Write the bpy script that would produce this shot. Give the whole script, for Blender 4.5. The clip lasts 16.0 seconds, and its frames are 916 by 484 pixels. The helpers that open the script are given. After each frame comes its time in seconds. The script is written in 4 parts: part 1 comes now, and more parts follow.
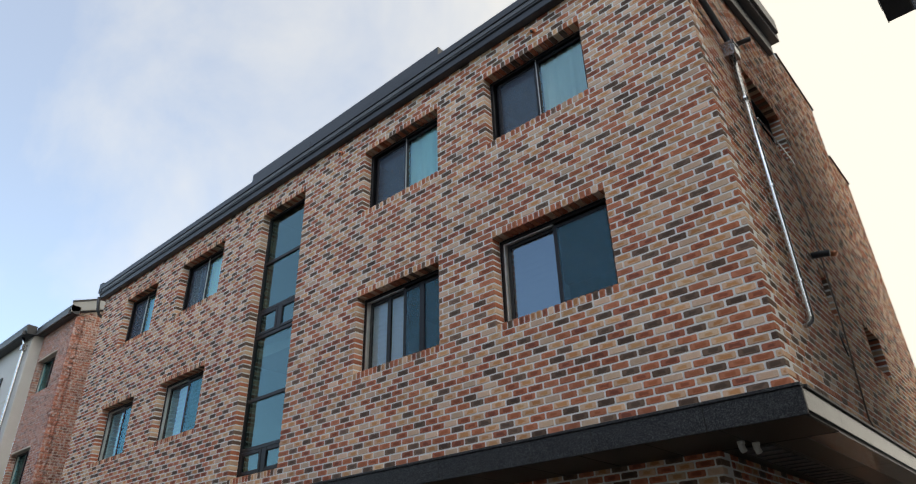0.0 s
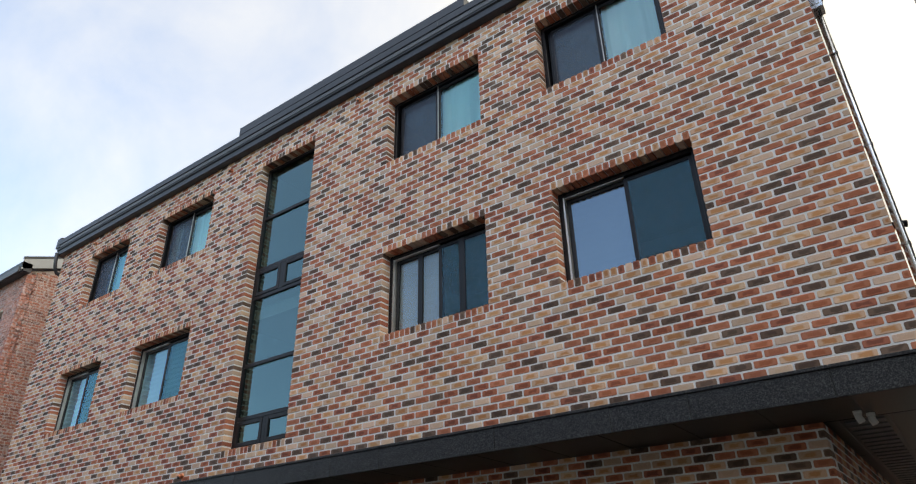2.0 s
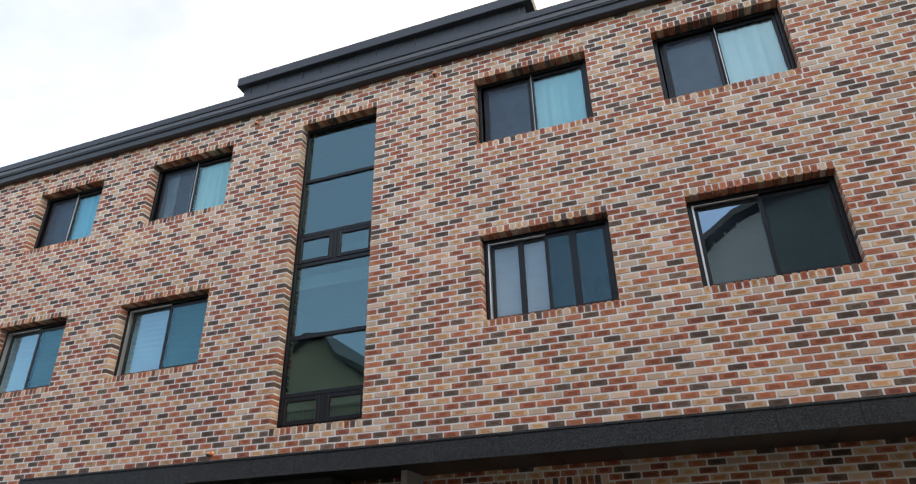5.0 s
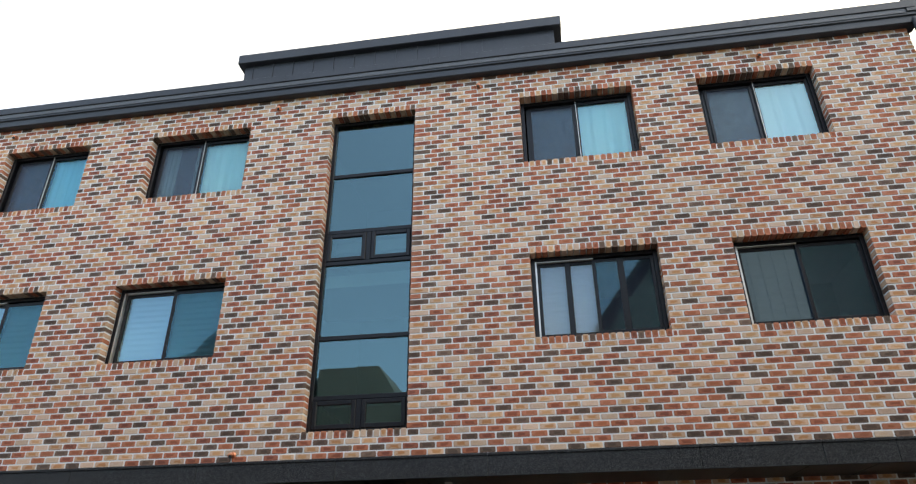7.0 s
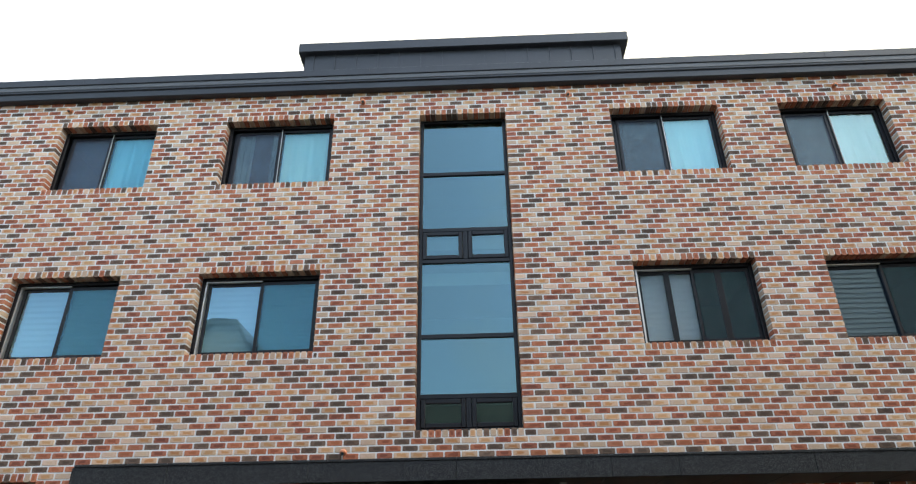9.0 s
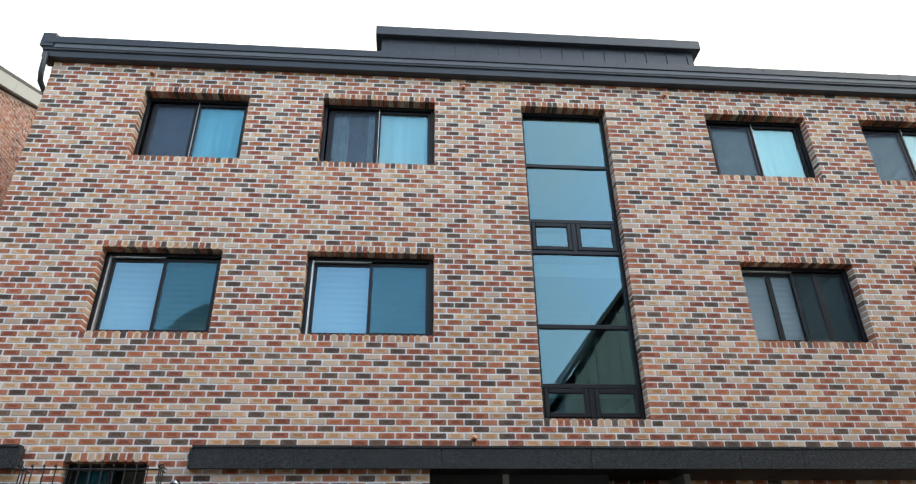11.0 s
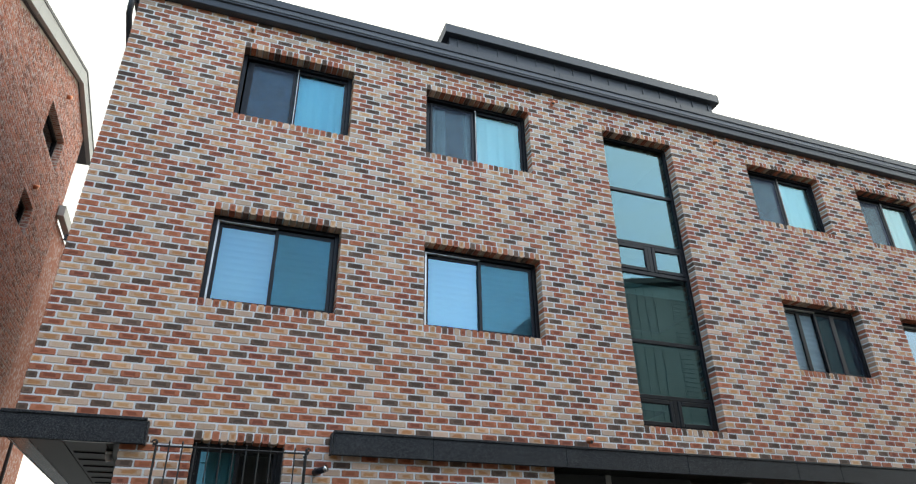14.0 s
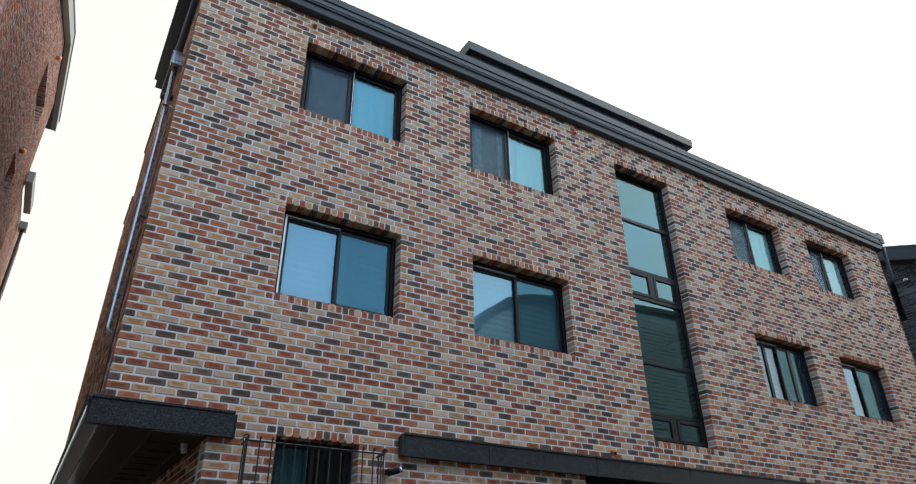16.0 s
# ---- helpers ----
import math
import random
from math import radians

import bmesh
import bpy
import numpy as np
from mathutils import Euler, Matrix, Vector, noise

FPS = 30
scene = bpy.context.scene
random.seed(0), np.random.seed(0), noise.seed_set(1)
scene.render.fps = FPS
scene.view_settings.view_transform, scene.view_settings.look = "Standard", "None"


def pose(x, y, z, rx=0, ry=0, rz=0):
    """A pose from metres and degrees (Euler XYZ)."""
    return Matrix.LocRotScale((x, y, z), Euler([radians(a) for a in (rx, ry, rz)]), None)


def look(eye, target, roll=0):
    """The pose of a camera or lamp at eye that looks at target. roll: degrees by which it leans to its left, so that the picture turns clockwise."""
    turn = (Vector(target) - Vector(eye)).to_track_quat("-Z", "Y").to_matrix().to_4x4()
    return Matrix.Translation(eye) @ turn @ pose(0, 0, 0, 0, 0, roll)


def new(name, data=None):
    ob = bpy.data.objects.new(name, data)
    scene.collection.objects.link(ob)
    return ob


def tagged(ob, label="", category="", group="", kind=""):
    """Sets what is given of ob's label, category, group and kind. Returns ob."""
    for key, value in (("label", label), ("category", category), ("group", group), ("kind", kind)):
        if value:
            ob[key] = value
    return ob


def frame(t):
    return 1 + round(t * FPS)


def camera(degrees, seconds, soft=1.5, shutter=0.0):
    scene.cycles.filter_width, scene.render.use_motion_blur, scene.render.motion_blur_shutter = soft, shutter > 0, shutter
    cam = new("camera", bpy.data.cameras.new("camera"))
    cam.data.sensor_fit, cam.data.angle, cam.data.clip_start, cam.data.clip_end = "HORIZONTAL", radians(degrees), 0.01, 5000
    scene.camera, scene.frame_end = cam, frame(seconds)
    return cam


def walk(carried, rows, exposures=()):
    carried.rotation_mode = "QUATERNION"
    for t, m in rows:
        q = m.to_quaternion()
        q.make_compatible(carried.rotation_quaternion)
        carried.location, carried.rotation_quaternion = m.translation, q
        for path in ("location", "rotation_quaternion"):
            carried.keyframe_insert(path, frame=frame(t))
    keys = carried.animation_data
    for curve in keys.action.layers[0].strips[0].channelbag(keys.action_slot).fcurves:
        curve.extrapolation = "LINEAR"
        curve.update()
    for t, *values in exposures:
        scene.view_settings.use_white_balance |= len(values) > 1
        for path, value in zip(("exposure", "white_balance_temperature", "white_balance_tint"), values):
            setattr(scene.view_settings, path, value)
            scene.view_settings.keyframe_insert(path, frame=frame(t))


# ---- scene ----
cam = camera(69.0, 16.0, soft=1.2)
PATH = [
    (0, (0.127, 0.261, 1.727), (-1.024, 1.58, 2.694), -1.5),
    (0.5, (-0.109, 0.301, 1.691), (-1.257, 1.628, 2.651), -1.5),
    (1, (-0.499, 0.292, 1.686), (-1.624, 1.64, 2.643), -1.2),
    (1.5, (-0.979, 0.193, 1.672), (-2.066, 1.577, 2.623), -1.3),
    (2, (-1.524, 0.158, 1.694), (-2.548, 1.593, 2.639), -1.2),
    (2.5, (-2.067, 0.001, 1.663), (-3.015, 1.486, 2.61), -1.1),
    (3, (-2.569, -0.215, 1.684), (-3.436, 1.323, 2.624), -1.2),
    (3.5, (-3.073, -0.504, 1.666), (-3.874, 1.067, 2.609), -1.1),
    (4, (-3.601, -0.761, 1.666), (-4.318, 0.852, 2.604), -1.0),
    (4.5, (-4.13, -1.095, 1.672), (-4.784, 0.547, 2.609), -1.1),
    (5, (-4.694, -1.282, 1.688), (-5.3, 0.38, 2.621), -1.2),
    (5.2, (-4.974, -1.379, 1.703), (-5.556, 0.291, 2.637), -1.3),
    (7.3, (-7.161, -2.06, 1.836), (-7.396, -0.305, 2.765), -0.6),
    (7.5, (-7.403, -2.138, 1.829), (-7.621, -0.38, 2.756), -0.7),
    (8, (-8.028, -2.242, 1.809), (-8.196, -0.481, 2.743), -0.9),
    (10.5, (-11.186, -2.134, 1.717), (-11.085, -0.375, 2.665), -0.7),
    (11, (-11.843, -2.029, 1.648), (-11.698, -0.276, 2.6), -0.8),
    (11.5, (-12.498, -1.932, 1.642), (-12.3, -0.184, 2.594), -0.8),
    (12, (-13.144, -1.821, 1.662), (-12.881, -0.081, 2.613), -0.9),
    (12.5, (-13.777, -1.714, 1.643), (-13.435, 0.011, 2.596), -0.9),
    (13, (-14.377, -1.657, 1.629), (-13.934, 0.046, 2.578), -0.7),
    (13.5, (-14.995, -1.517, 1.588), (-14.458, 0.153, 2.547), -0.8),
    (14, (-15.578, -1.427, 1.58), (-14.967, 0.221, 2.534), -0.8),
    (14.5, (-16.138, -1.29, 1.58), (-15.441, 0.321, 2.538), -0.6),
    (15, (-16.725, -1.193, 1.61), (-15.954, 0.386, 2.565), -0.6),
    (15.5, (-17.284, -1.02, 1.598), (-16.436, 0.519, 2.553), -0.6),
    (16, (-17.797, -0.833, 1.544), (-16.878, 0.663, 2.502), -0.6),
]
walk(cam, [(t, look(eye, target, roll)) for t, eye, target, roll in PATH],
     exposures=[(0, -1.04, 7350, 10), (1.5, -0.84, 7400, 11), (2.2, -0.75, 7500, 11), (3.5, -0.37, 7800, 12), (5, -0.55, 7800, 12), (8, -0.39, 7500, 8), (11, -0.33, 7300, 7), (12.5, -0.40, 7150, 6), (14, -0.52, 7000, 6), (15, -0.70, 6750, 6), (16, -1.03, 6650, 5)])

# ---- world, sun, exposure ----
world = bpy.data.worlds.new("sky")
scene.world = world
world.use_nodes = True
wt = world.node_tree
wt.nodes.clear()


def wn(kind, **kw):
    n = wt.nodes.new(kind)
    for k, v in kw.items():
        n.inputs[k].default_value = v
    return n


w_out = wn("ShaderNodeOutputWorld")
w_bg = wn("ShaderNodeBackground", Strength=1.0)
w_sky = wn("ShaderNodeTexSky")
w_sky.sky_type = "NISHITA"
w_sky.sun_disc = False
w_sky.sun_elevation = radians(50)
w_sky.sun_rotation = radians(120)
w_sky.dust_density = 0.6
w_gain = wn("ShaderNodeVectorMath")
w_gain.operation = "MULTIPLY"
w_gain.inputs[1].default_value = (0.45, 0.60, 0.70)
w_tc = wn("ShaderNodeTexCoord")
w_noise = wn("ShaderNodeTexNoise", Scale=3.0, Detail=8.0, Roughness=0.6, Distortion=0.5)
w_dot = wn("ShaderNodeVectorMath")
w_dot.operation = "DOT_PRODUCT"
w_dot.inputs[1].default_value = (0.74, 0.66, 0.0)
w_add = wn("ShaderNodeMath")
w_add.operation = "MULTIPLY_ADD"
w_add.inputs[1].default_value = 0.7
w_ramp = wn("ShaderNodeValToRGB")
w_ramp.color_ramp.elements[0].position = 0.10
w_ramp.color_ramp.elements[0].color = (0.32, 0.32, 0.32, 1)
w_ramp.color_ramp.elements[1].position = 0.84
w_mix = wn("ShaderNodeMix")
w_mix.data_type = "RGBA"
w_mix.inputs[7].default_value = (2.12, 2.13, 2.04, 1)
L = wt.links.new
L(w_sky.outputs[0], w_gain.inputs[0])
L(w_tc.outputs["Generated"], w_noise.inputs["Vector"])
L(w_tc.outputs["Generated"], w_dot.inputs[0])
L(w_dot.outputs["Value"], w_add.inputs[0])
L(w_noise.outputs["Fac"], w_add.inputs[2])
L(w_add.outputs[0], w_ramp.inputs[0])
L(w_ramp.outputs[0], w_mix.inputs[0])
L(w_gain.outputs[0], w_mix.inputs[6])
# the overcast glows round the sun, broadly
w_near = wn("ShaderNodeVectorMath")
w_near.operation = "DOT_PRODUCT"
w_near.inputs[1].default_value = (0.66, -0.20, 0.73)
w_glow = wn("ShaderNodeMapRange")
w_glow.interpolation_type = "SMOOTHERSTEP"
for k, v in enumerate((0.3, 1.0, 1.0, 1.75)):
    w_glow.inputs[1 + k].default_value = v
w_lit = wn("ShaderNodeVectorMath")
w_lit.operation = "SCALE"
L(w_tc.outputs["Generated"], w_near.inputs[0])
L(w_near.outputs["Value"], w_glow.inputs[0])
L(w_mix.outputs[2], w_lit.inputs[0])
L(w_glow.outputs[0], w_lit.inputs["Scale"])
L(w_lit.outputs[0], w_bg.inputs["Color"])
L(w_bg.outputs[0], w_out.inputs[0])

sun_data = bpy.data.lights.new("sun", "SUN")
sun_data.energy, sun_data.angle, sun_data.color = 0.7, radians(25), (1.0, 0.93, 0.82)
sun = new("sun", sun_data)
sun.matrix_world = look((0, 0, 30), (-20, 6, 8))

# ---- materials ----


def material(name, base=(0.5, 0.5, 0.5), rough=0.6, metal=0.0, var=0.12, scale=6.0, fine=60.0, bump=0.15, coords="Object", spec=0.5):
    """A node material with variation at two scales and a fine relief."""
    m = bpy.data.materials.new(name)
    m.use_nodes = True
    nt = m.node_tree
    b = nt.nodes["Principled BSDF"]
    b.inputs["Roughness"].default_value = rough
    b.inputs["Metallic"].default_value = metal
    b.inputs["Specular IOR Level"].default_value = spec
    tc = nt.nodes.new("ShaderNodeTexCoord")
    big = nt.nodes.new("ShaderNodeTexNoise")
    big.inputs["Scale"].default_value = scale
    big.inputs["Detail"].default_value = 5
    small = nt.nodes.new("ShaderNodeTexNoise")
    small.inputs["Scale"].default_value = fine
    small.inputs["Detail"].default_value = 3
    for n in (big, small):
        nt.links.new(tc.outputs[coords], n.inputs["Vector"])
    s = nt.nodes.new("ShaderNodeMath")
    s.operation = "MULTIPLY_ADD"
    s.inputs[1].default_value = 0.5
    half = nt.nodes.new("ShaderNodeMath")
    half.operation = "MULTIPLY"
    half.inputs[1].default_value = 0.5
    nt.links.new(big.outputs["Fac"], half.inputs[0])
    nt.links.new(small.outputs["Fac"], s.inputs[0])
    nt.links.new(half.outputs[0], s.inputs[2])
    r = nt.nodes.new("ShaderNodeValToRGB")
    r.color_ramp.elements[0].position, r.color_ramp.elements[1].position = 0.3, 0.7
    r.color_ramp.elements[0].color = (*[max(0, c * (1 - var * 1.6)) for c in base], 1)
    r.color_ramp.elements[1].color = (*[min(1, c * (1 + var * 1.6)) for c in base], 1)
    nt.links.new(s.outputs[0], r.inputs[0])
    nt.links.new(r.outputs[0], b.inputs["Base Color"])
    if bump:
        bp = nt.nodes.new("ShaderNodeBump")
        bp.inputs["Strength"].default_value = bump
        bp.inputs["Distance"].default_value = 0.004
        nt.links.new(small.outputs["Fac"], bp.inputs["Height"])
        nt.links.new(bp.outputs[0], b.inputs["Normal"])
    return m


def brick_material(name, stops, rough=0.8, smear=0.0):
    """Bricks: a colour for each brick by chance, a burnt middle, grain and pits. stops: (position, edge colour, middle colour).
    smear: how much pale lime lies on the faces."""
    m = bpy.data.materials.new(name)
    m.use_nodes = True
    nt = m.node_tree
    N, K = nt.nodes.new, nt.links.new
    b = nt.nodes["Principled BSDF"]
    b.inputs["Roughness"].default_value = rough
    b.inputs["Specular IOR Level"].default_value = 0.18
    geo, inf = N("ShaderNodeNewGeometry"), N("ShaderNodeObjectInfo")
    add, fr = N("ShaderNodeMath"), N("ShaderNodeMath")
    add.operation, fr.operation = "ADD", "FRACT"
    K(geo.outputs["Random Per Island"], add.inputs[0])
    K(inf.outputs["Random"], add.inputs[1])
    K(add.outputs[0], fr.inputs[0])
    ramps = []
    for which in (1, 2):
        r = N("ShaderNodeValToRGB")
        r.color_ramp.interpolation = "CONSTANT"
        els = r.color_ramp.elements
        while len(els) < len(stops):
            els.new(0.5)
        for e, st in zip(els, stops):
            e.position, e.color = st[0], (*st[which], 1)
        K(fr.outputs[0], r.inputs[0])
        ramps.append(r)
    # the middle of each face, wobbled
    uv = N("ShaderNodeUVMap")
    uv.uv_map = "face"
    tc = N("ShaderNodeTexCoord")
    wob = N("ShaderNodeTexNoise")
    wob.inputs["Scale"].default_value = 13
    wob.inputs["Detail"].default_value = 3
    K(tc.outputs["Object"], wob.inputs["Vector"])
    sep = N("ShaderNodeSeparateXYZ")
    K(uv.outputs[0], sep.inputs[0])

    def math_node(op, a, c=None):
        n = N("ShaderNodeMath")
        n.operation = op
        for k, v in enumerate((a, c)):
            if v is None:
                continue
            if isinstance(v, (int, float)):
                n.inputs[k].default_value = v
            else:
                K(v, n.inputs[k])
        return n.outputs[0]

    du = math_node("ABSOLUTE", math_node("SUBTRACT", sep.outputs[0], 0.5))
    dv = math_node("ABSOLUTE", math_node("SUBTRACT", sep.outputs[1], 0.5))
    d = math_node("MAXIMUM", math_node("MULTIPLY", du, 1.05), dv)
    d = math_node("ADD", d, math_node("MULTIPLY", math_node("SUBTRACT", wob.outputs["Fac"], 0.5), 0.6))
    mid = N("ShaderNodeMapRange")
    mid.interpolation_type = "SMOOTHSTEP"
    for k, v in enumerate((0.36, 0.20, 0.0, 1.0)):
        mid.inputs[1 + k].default_value = v
    K(d, mid.inputs[0])
    mx = N("ShaderNodeMix")
    mx.data_type = "RGBA"
    K(mid.outputs[0], mx.inputs[0])
    K(ramps[0].outputs[0], mx.inputs[6])
    K(ramps[1].outputs[0], mx.inputs[7])
    # brick to brick shade, and grain
    wh = N("ShaderNodeTexWhiteNoise")
    wh.noise_dimensions = "1D"
    K(fr.outputs[0], wh.inputs["W"])
    grain = N("ShaderNodeTexNoise")
    grain.inputs["Scale"].default_value = 120
    grain.inputs["Detail"].default_value = 4
    K(tc.outputs["Object"], grain.inputs["Vector"])
    broad = N("ShaderNodeTexNoise")
    broad.inputs["Scale"].default_value = 0.9
    K(tc.outputs["Object"], broad.inputs["Vector"])
    val = math_node("ADD", math_node("MULTIPLY", wh.outputs["Value"], 0.34), math_node("MULTIPLY", grain.outputs["Fac"], 0.36))
    val = math_node("ADD", math_node("ADD", val, math_node("MULTIPLY", broad.outputs["Fac"], 0.26)), 0.52)
    hs = N("ShaderNodeHueSaturation")
    K(mx.outputs[2], hs.inputs["Color"])
    K(val, hs.inputs["Value"])
    hs.inputs["Saturation"].default_value = 0.98
    last = hs.outputs[0]
    if smear:
        sm = N("ShaderNodeTexNoise")
        sm.inputs["Scale"].default_value = 15
        sm.inputs["Detail"].default_value = 6
        K(tc.outputs["Object"], sm.inputs["Vector"])
        mr = N("ShaderNodeMapRange")
        for k, v in enumerate((0.47, 0.70, 0.0, smear)):
            mr.inputs[1 + k].default_value = v
        K(sm.outputs["Fac"], mr.inputs[0])
        m2 = N("ShaderNodeMix")
        m2.data_type = "RGBA"
        m2.inputs[7].default_value = (0.62, 0.56, 0.55, 1)
        K(mr.outputs[0], m2.inputs[0])
        K(last, m2.inputs[6])
        last = m2.outputs[2]
    K(last, b.inputs["Base Color"])
    bp = N("ShaderNodeBump")
    bp.inputs["Strength"].default_value = 0.35
    bp.inputs["Distance"].default_value = 0.003
    K(grain.outputs["Fac"], bp.inputs["Height"])
    K(bp.outputs[0], b.inputs["Normal"])
    return m


RED, REDM = (0.425, 0.143, 0.076), (0.26, 0.076, 0.040)
TAN, TANM = (0.60, 0.385, 0.255), (0.50, 0.23, 0.095)
CREAM, CREAMM = (0.63, 0.44, 0.325), (0.60, 0.395, 0.275)
DARK, DARKM = (0.160, 0.104, 0.075), (0.092, 0.060, 0.045)
M_BRICKS = [
    brick_material("red_flashed_brick", [(0.0, RED, REDM), (0.35, (0.465, 0.168, 0.090), (0.36, 0.112, 0.052)), (0.68, (0.35, 0.118, 0.070), (0.20, 0.062, 0.039)), (0.85, (0.46, 0.173, 0.100), (0.385, 0.129, 0.067))]),
    brick_material("tan_flashed_brick", [(0.0, TAN, TANM), (0.45, (0.57, 0.36, 0.235), (0.46, 0.20, 0.08)), (0.75, (0.63, 0.415, 0.28), (0.56, 0.285, 0.13))]),
    brick_material("cream_brick", [(0.0, CREAM, CREAMM), (0.5, (0.57, 0.41, 0.30), (0.55, 0.37, 0.25)), (0.8, (0.62, 0.43, 0.285), (0.53, 0.28, 0.13))]),
    brick_material("dark_brick", [(0.0, DARK, DARKM), (0.4, (0.138, 0.085, 0.061), (0.084, 0.052, 0.038)), (0.75, (0.205, 0.128, 0.090), (0.135, 0.083, 0.060))]),
]
M_RED = brick_material("red_brick", [(0.0, (0.27, 0.115, 0.085), (0.23, 0.098, 0.072)), (0.2, (0.43, 0.165, 0.11), (0.38, 0.14, 0.095)), (0.55, (0.48, 0.20, 0.135), (0.43, 0.175, 0.115)), (0.85, (0.38, 0.19, 0.15), (0.34, 0.16, 0.125))], smear=0.9)
M_GREYBRICK = brick_material("charcoal_brick", [(0.0, (0.05, 0.052, 0.06), (0.045, 0.047, 0.055)), (0.4, (0.085, 0.088, 0.10), (0.075, 0.078, 0.09)), (0.75, (0.14, 0.14, 0.15), (0.12, 0.12, 0.13))])
M_MORTAR = material("pale_mortar", (0.72, 0.712, 0.70), 0.9, var=0.08, scale=3, fine=180, bump=0.3)
M_MORTAR_OLD = material("buff_mortar", (0.55, 0.47, 0.40), 0.9, var=0.12, scale=3, fine=160, bump=0.3)
M_MORTAR_DARK = material("grey_mortar", (0.16, 0.16, 0.17), 0.9, var=0.12, scale=3, fine=160, bump=0.3)
M_METAL = material("anthracite_sheet_metal", (0.026, 0.028, 0.034), 0.42, var=0.22, scale=1.6, fine=40, bump=0.04)
M_FRAME = material("black_window_frame", (0.009, 0.0095, 0.012), 0.34, var=0.15, scale=4, fine=80, bump=0.03, spec=0.28)
M_STEEL = material("stainless_steel", (0.55, 0.55, 0.56), 0.24, 1.0, var=0.08, scale=8, fine=90, bump=0.02)
M_ALU = material("silver_track", (0.62, 0.60, 0.57), 0.4, 0.8, var=0.08, scale=8, fine=90, bump=0.0)
M_COPPER = material("copper", (0.78, 0.33, 0.19), 0.28, 1.0, var=0.15, scale=20, fine=120, bump=0.05)
M_WHITE = material("white_plastic", (0.72, 0.72, 0.70), 0.4, var=0.05, scale=9, fine=90, bump=0.0)
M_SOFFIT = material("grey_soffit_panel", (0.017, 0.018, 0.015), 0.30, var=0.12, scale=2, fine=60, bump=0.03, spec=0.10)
M_VOID = material("near_black_void", (0.03, 0.03, 0.03), 0.7, var=0.1)
M_CREAMTRIM = material("cream_fascia", (0.33, 0.34, 0.335), 0.35, var=0.06, scale=2, fine=50, bump=0.03)
M_PALE = material("pale_wall_panel", (0.52, 0.51, 0.49), 0.6, var=0.07, scale=1.2, fine=70, bump=0.08)
M_ASPHALT = material("asphalt", (0.05, 0.05, 0.052), 0.9, var=0.25, scale=0.7, fine=140, bump=0.5)
M_CONCRETE = material("concrete_paving", (0.085, 0.084, 0.082), 0.9, var=0.15, scale=0.8, fine=90, bump=0.3)
M_ROOM = material("room_plaster", (0.34, 0.33, 0.31), 0.9, var=0.08, scale=2, fine=50, bump=0.0)
M_CURTAIN = material("white_curtain", (0.86, 0.88, 0.88), 0.85, var=0.06, scale=2, fine=160, bump=0.1)
M_BLIND = material("pale_blind", (0.78, 0.80, 0.82), 0.8, var=0.05, scale=2, fine=120, bump=0.05)
M_BLIND_TEAL = material("dusky_blind", (0.42, 0.46, 0.48), 0.8, var=0.05, scale=2, fine=120, bump=0.05)
M_CONDUIT = material("brown_conduit", (0.15, 0.11, 0.09), 0.45, var=0.15, scale=9, fine=90, bump=0.0)
M_SCREENBAR = material("black_iron", (0.012, 0.012, 0.013), 0.5, var=0.2, scale=20, fine=120, bump=0.1)
M_SLATE = material("dark_roof_sheet", (0.09, 0.093, 0.10), 0.5, var=0.15, scale=1.2, fine=50, bump=0.1)
M_STUCCO = material("cream_stucco", (0.50, 0.46, 0.38), 0.85, var=0.1, scale=1.2, fine=90, bump=0.3)
M_PLASTER = material("grey_wall_plaster", (0.30, 0.295, 0.28), 0.85, var=0.1, scale=1.2, fine=90, bump=0.3)
M_CLAD = material("grey_cladding", (0.50, 0.54, 0.55), 0.6, var=0.12, scale=1.5, fine=60, bump=0.1)


def granite_material(name="black_granite", base=(0.016, 0.016, 0.017), fleck=0.13, share=0.5):
    m = material(name, base, 0.42, var=0.45, scale=5.0, fine=90, bump=0.15, spec=0.24)
    nt = m.node_tree
    b = nt.nodes["Principled BSDF"]
    vo = nt.nodes.new("ShaderNodeTexVoronoi")
    vo.inputs["Scale"].default_value = 160
    tc = nt.nodes.new("ShaderNodeTexCoord")
    nt.links.new(tc.outputs["Object"], vo.inputs["Vector"])
    sep = nt.nodes.new("ShaderNodeSeparateColor")
    nt.links.new(vo.outputs["Color"], sep.inputs[0])
    r = nt.nodes.new("ShaderNodeValToRGB")
    r.color_ramp.elements[0].position, r.color_ramp.elements[0].color = 0.45, (0.010, 0.010, 0.012, 1)
    r.color_ramp.elements[1].position, r.color_ramp.elements[1].color = 0.97, (fleck, fleck * 1.02, fleck * 1.06, 1)
    nt.links.new(sep.outputs[0], r.inputs[0])
    mx = nt.nodes.new("ShaderNodeMix")
    mx.data_type, mx.blend_type = "RGBA", "MIX"
    mx.inputs[0].default_value = share
    old = b.inputs["Base Color"].links[0].from_socket
    nt.links.new(old, mx.inputs[6])
    nt.links.new(r.outputs[0], mx.inputs[7])
    nt.links.new(mx.outputs[2], b.inputs["Base Color"])
    return m


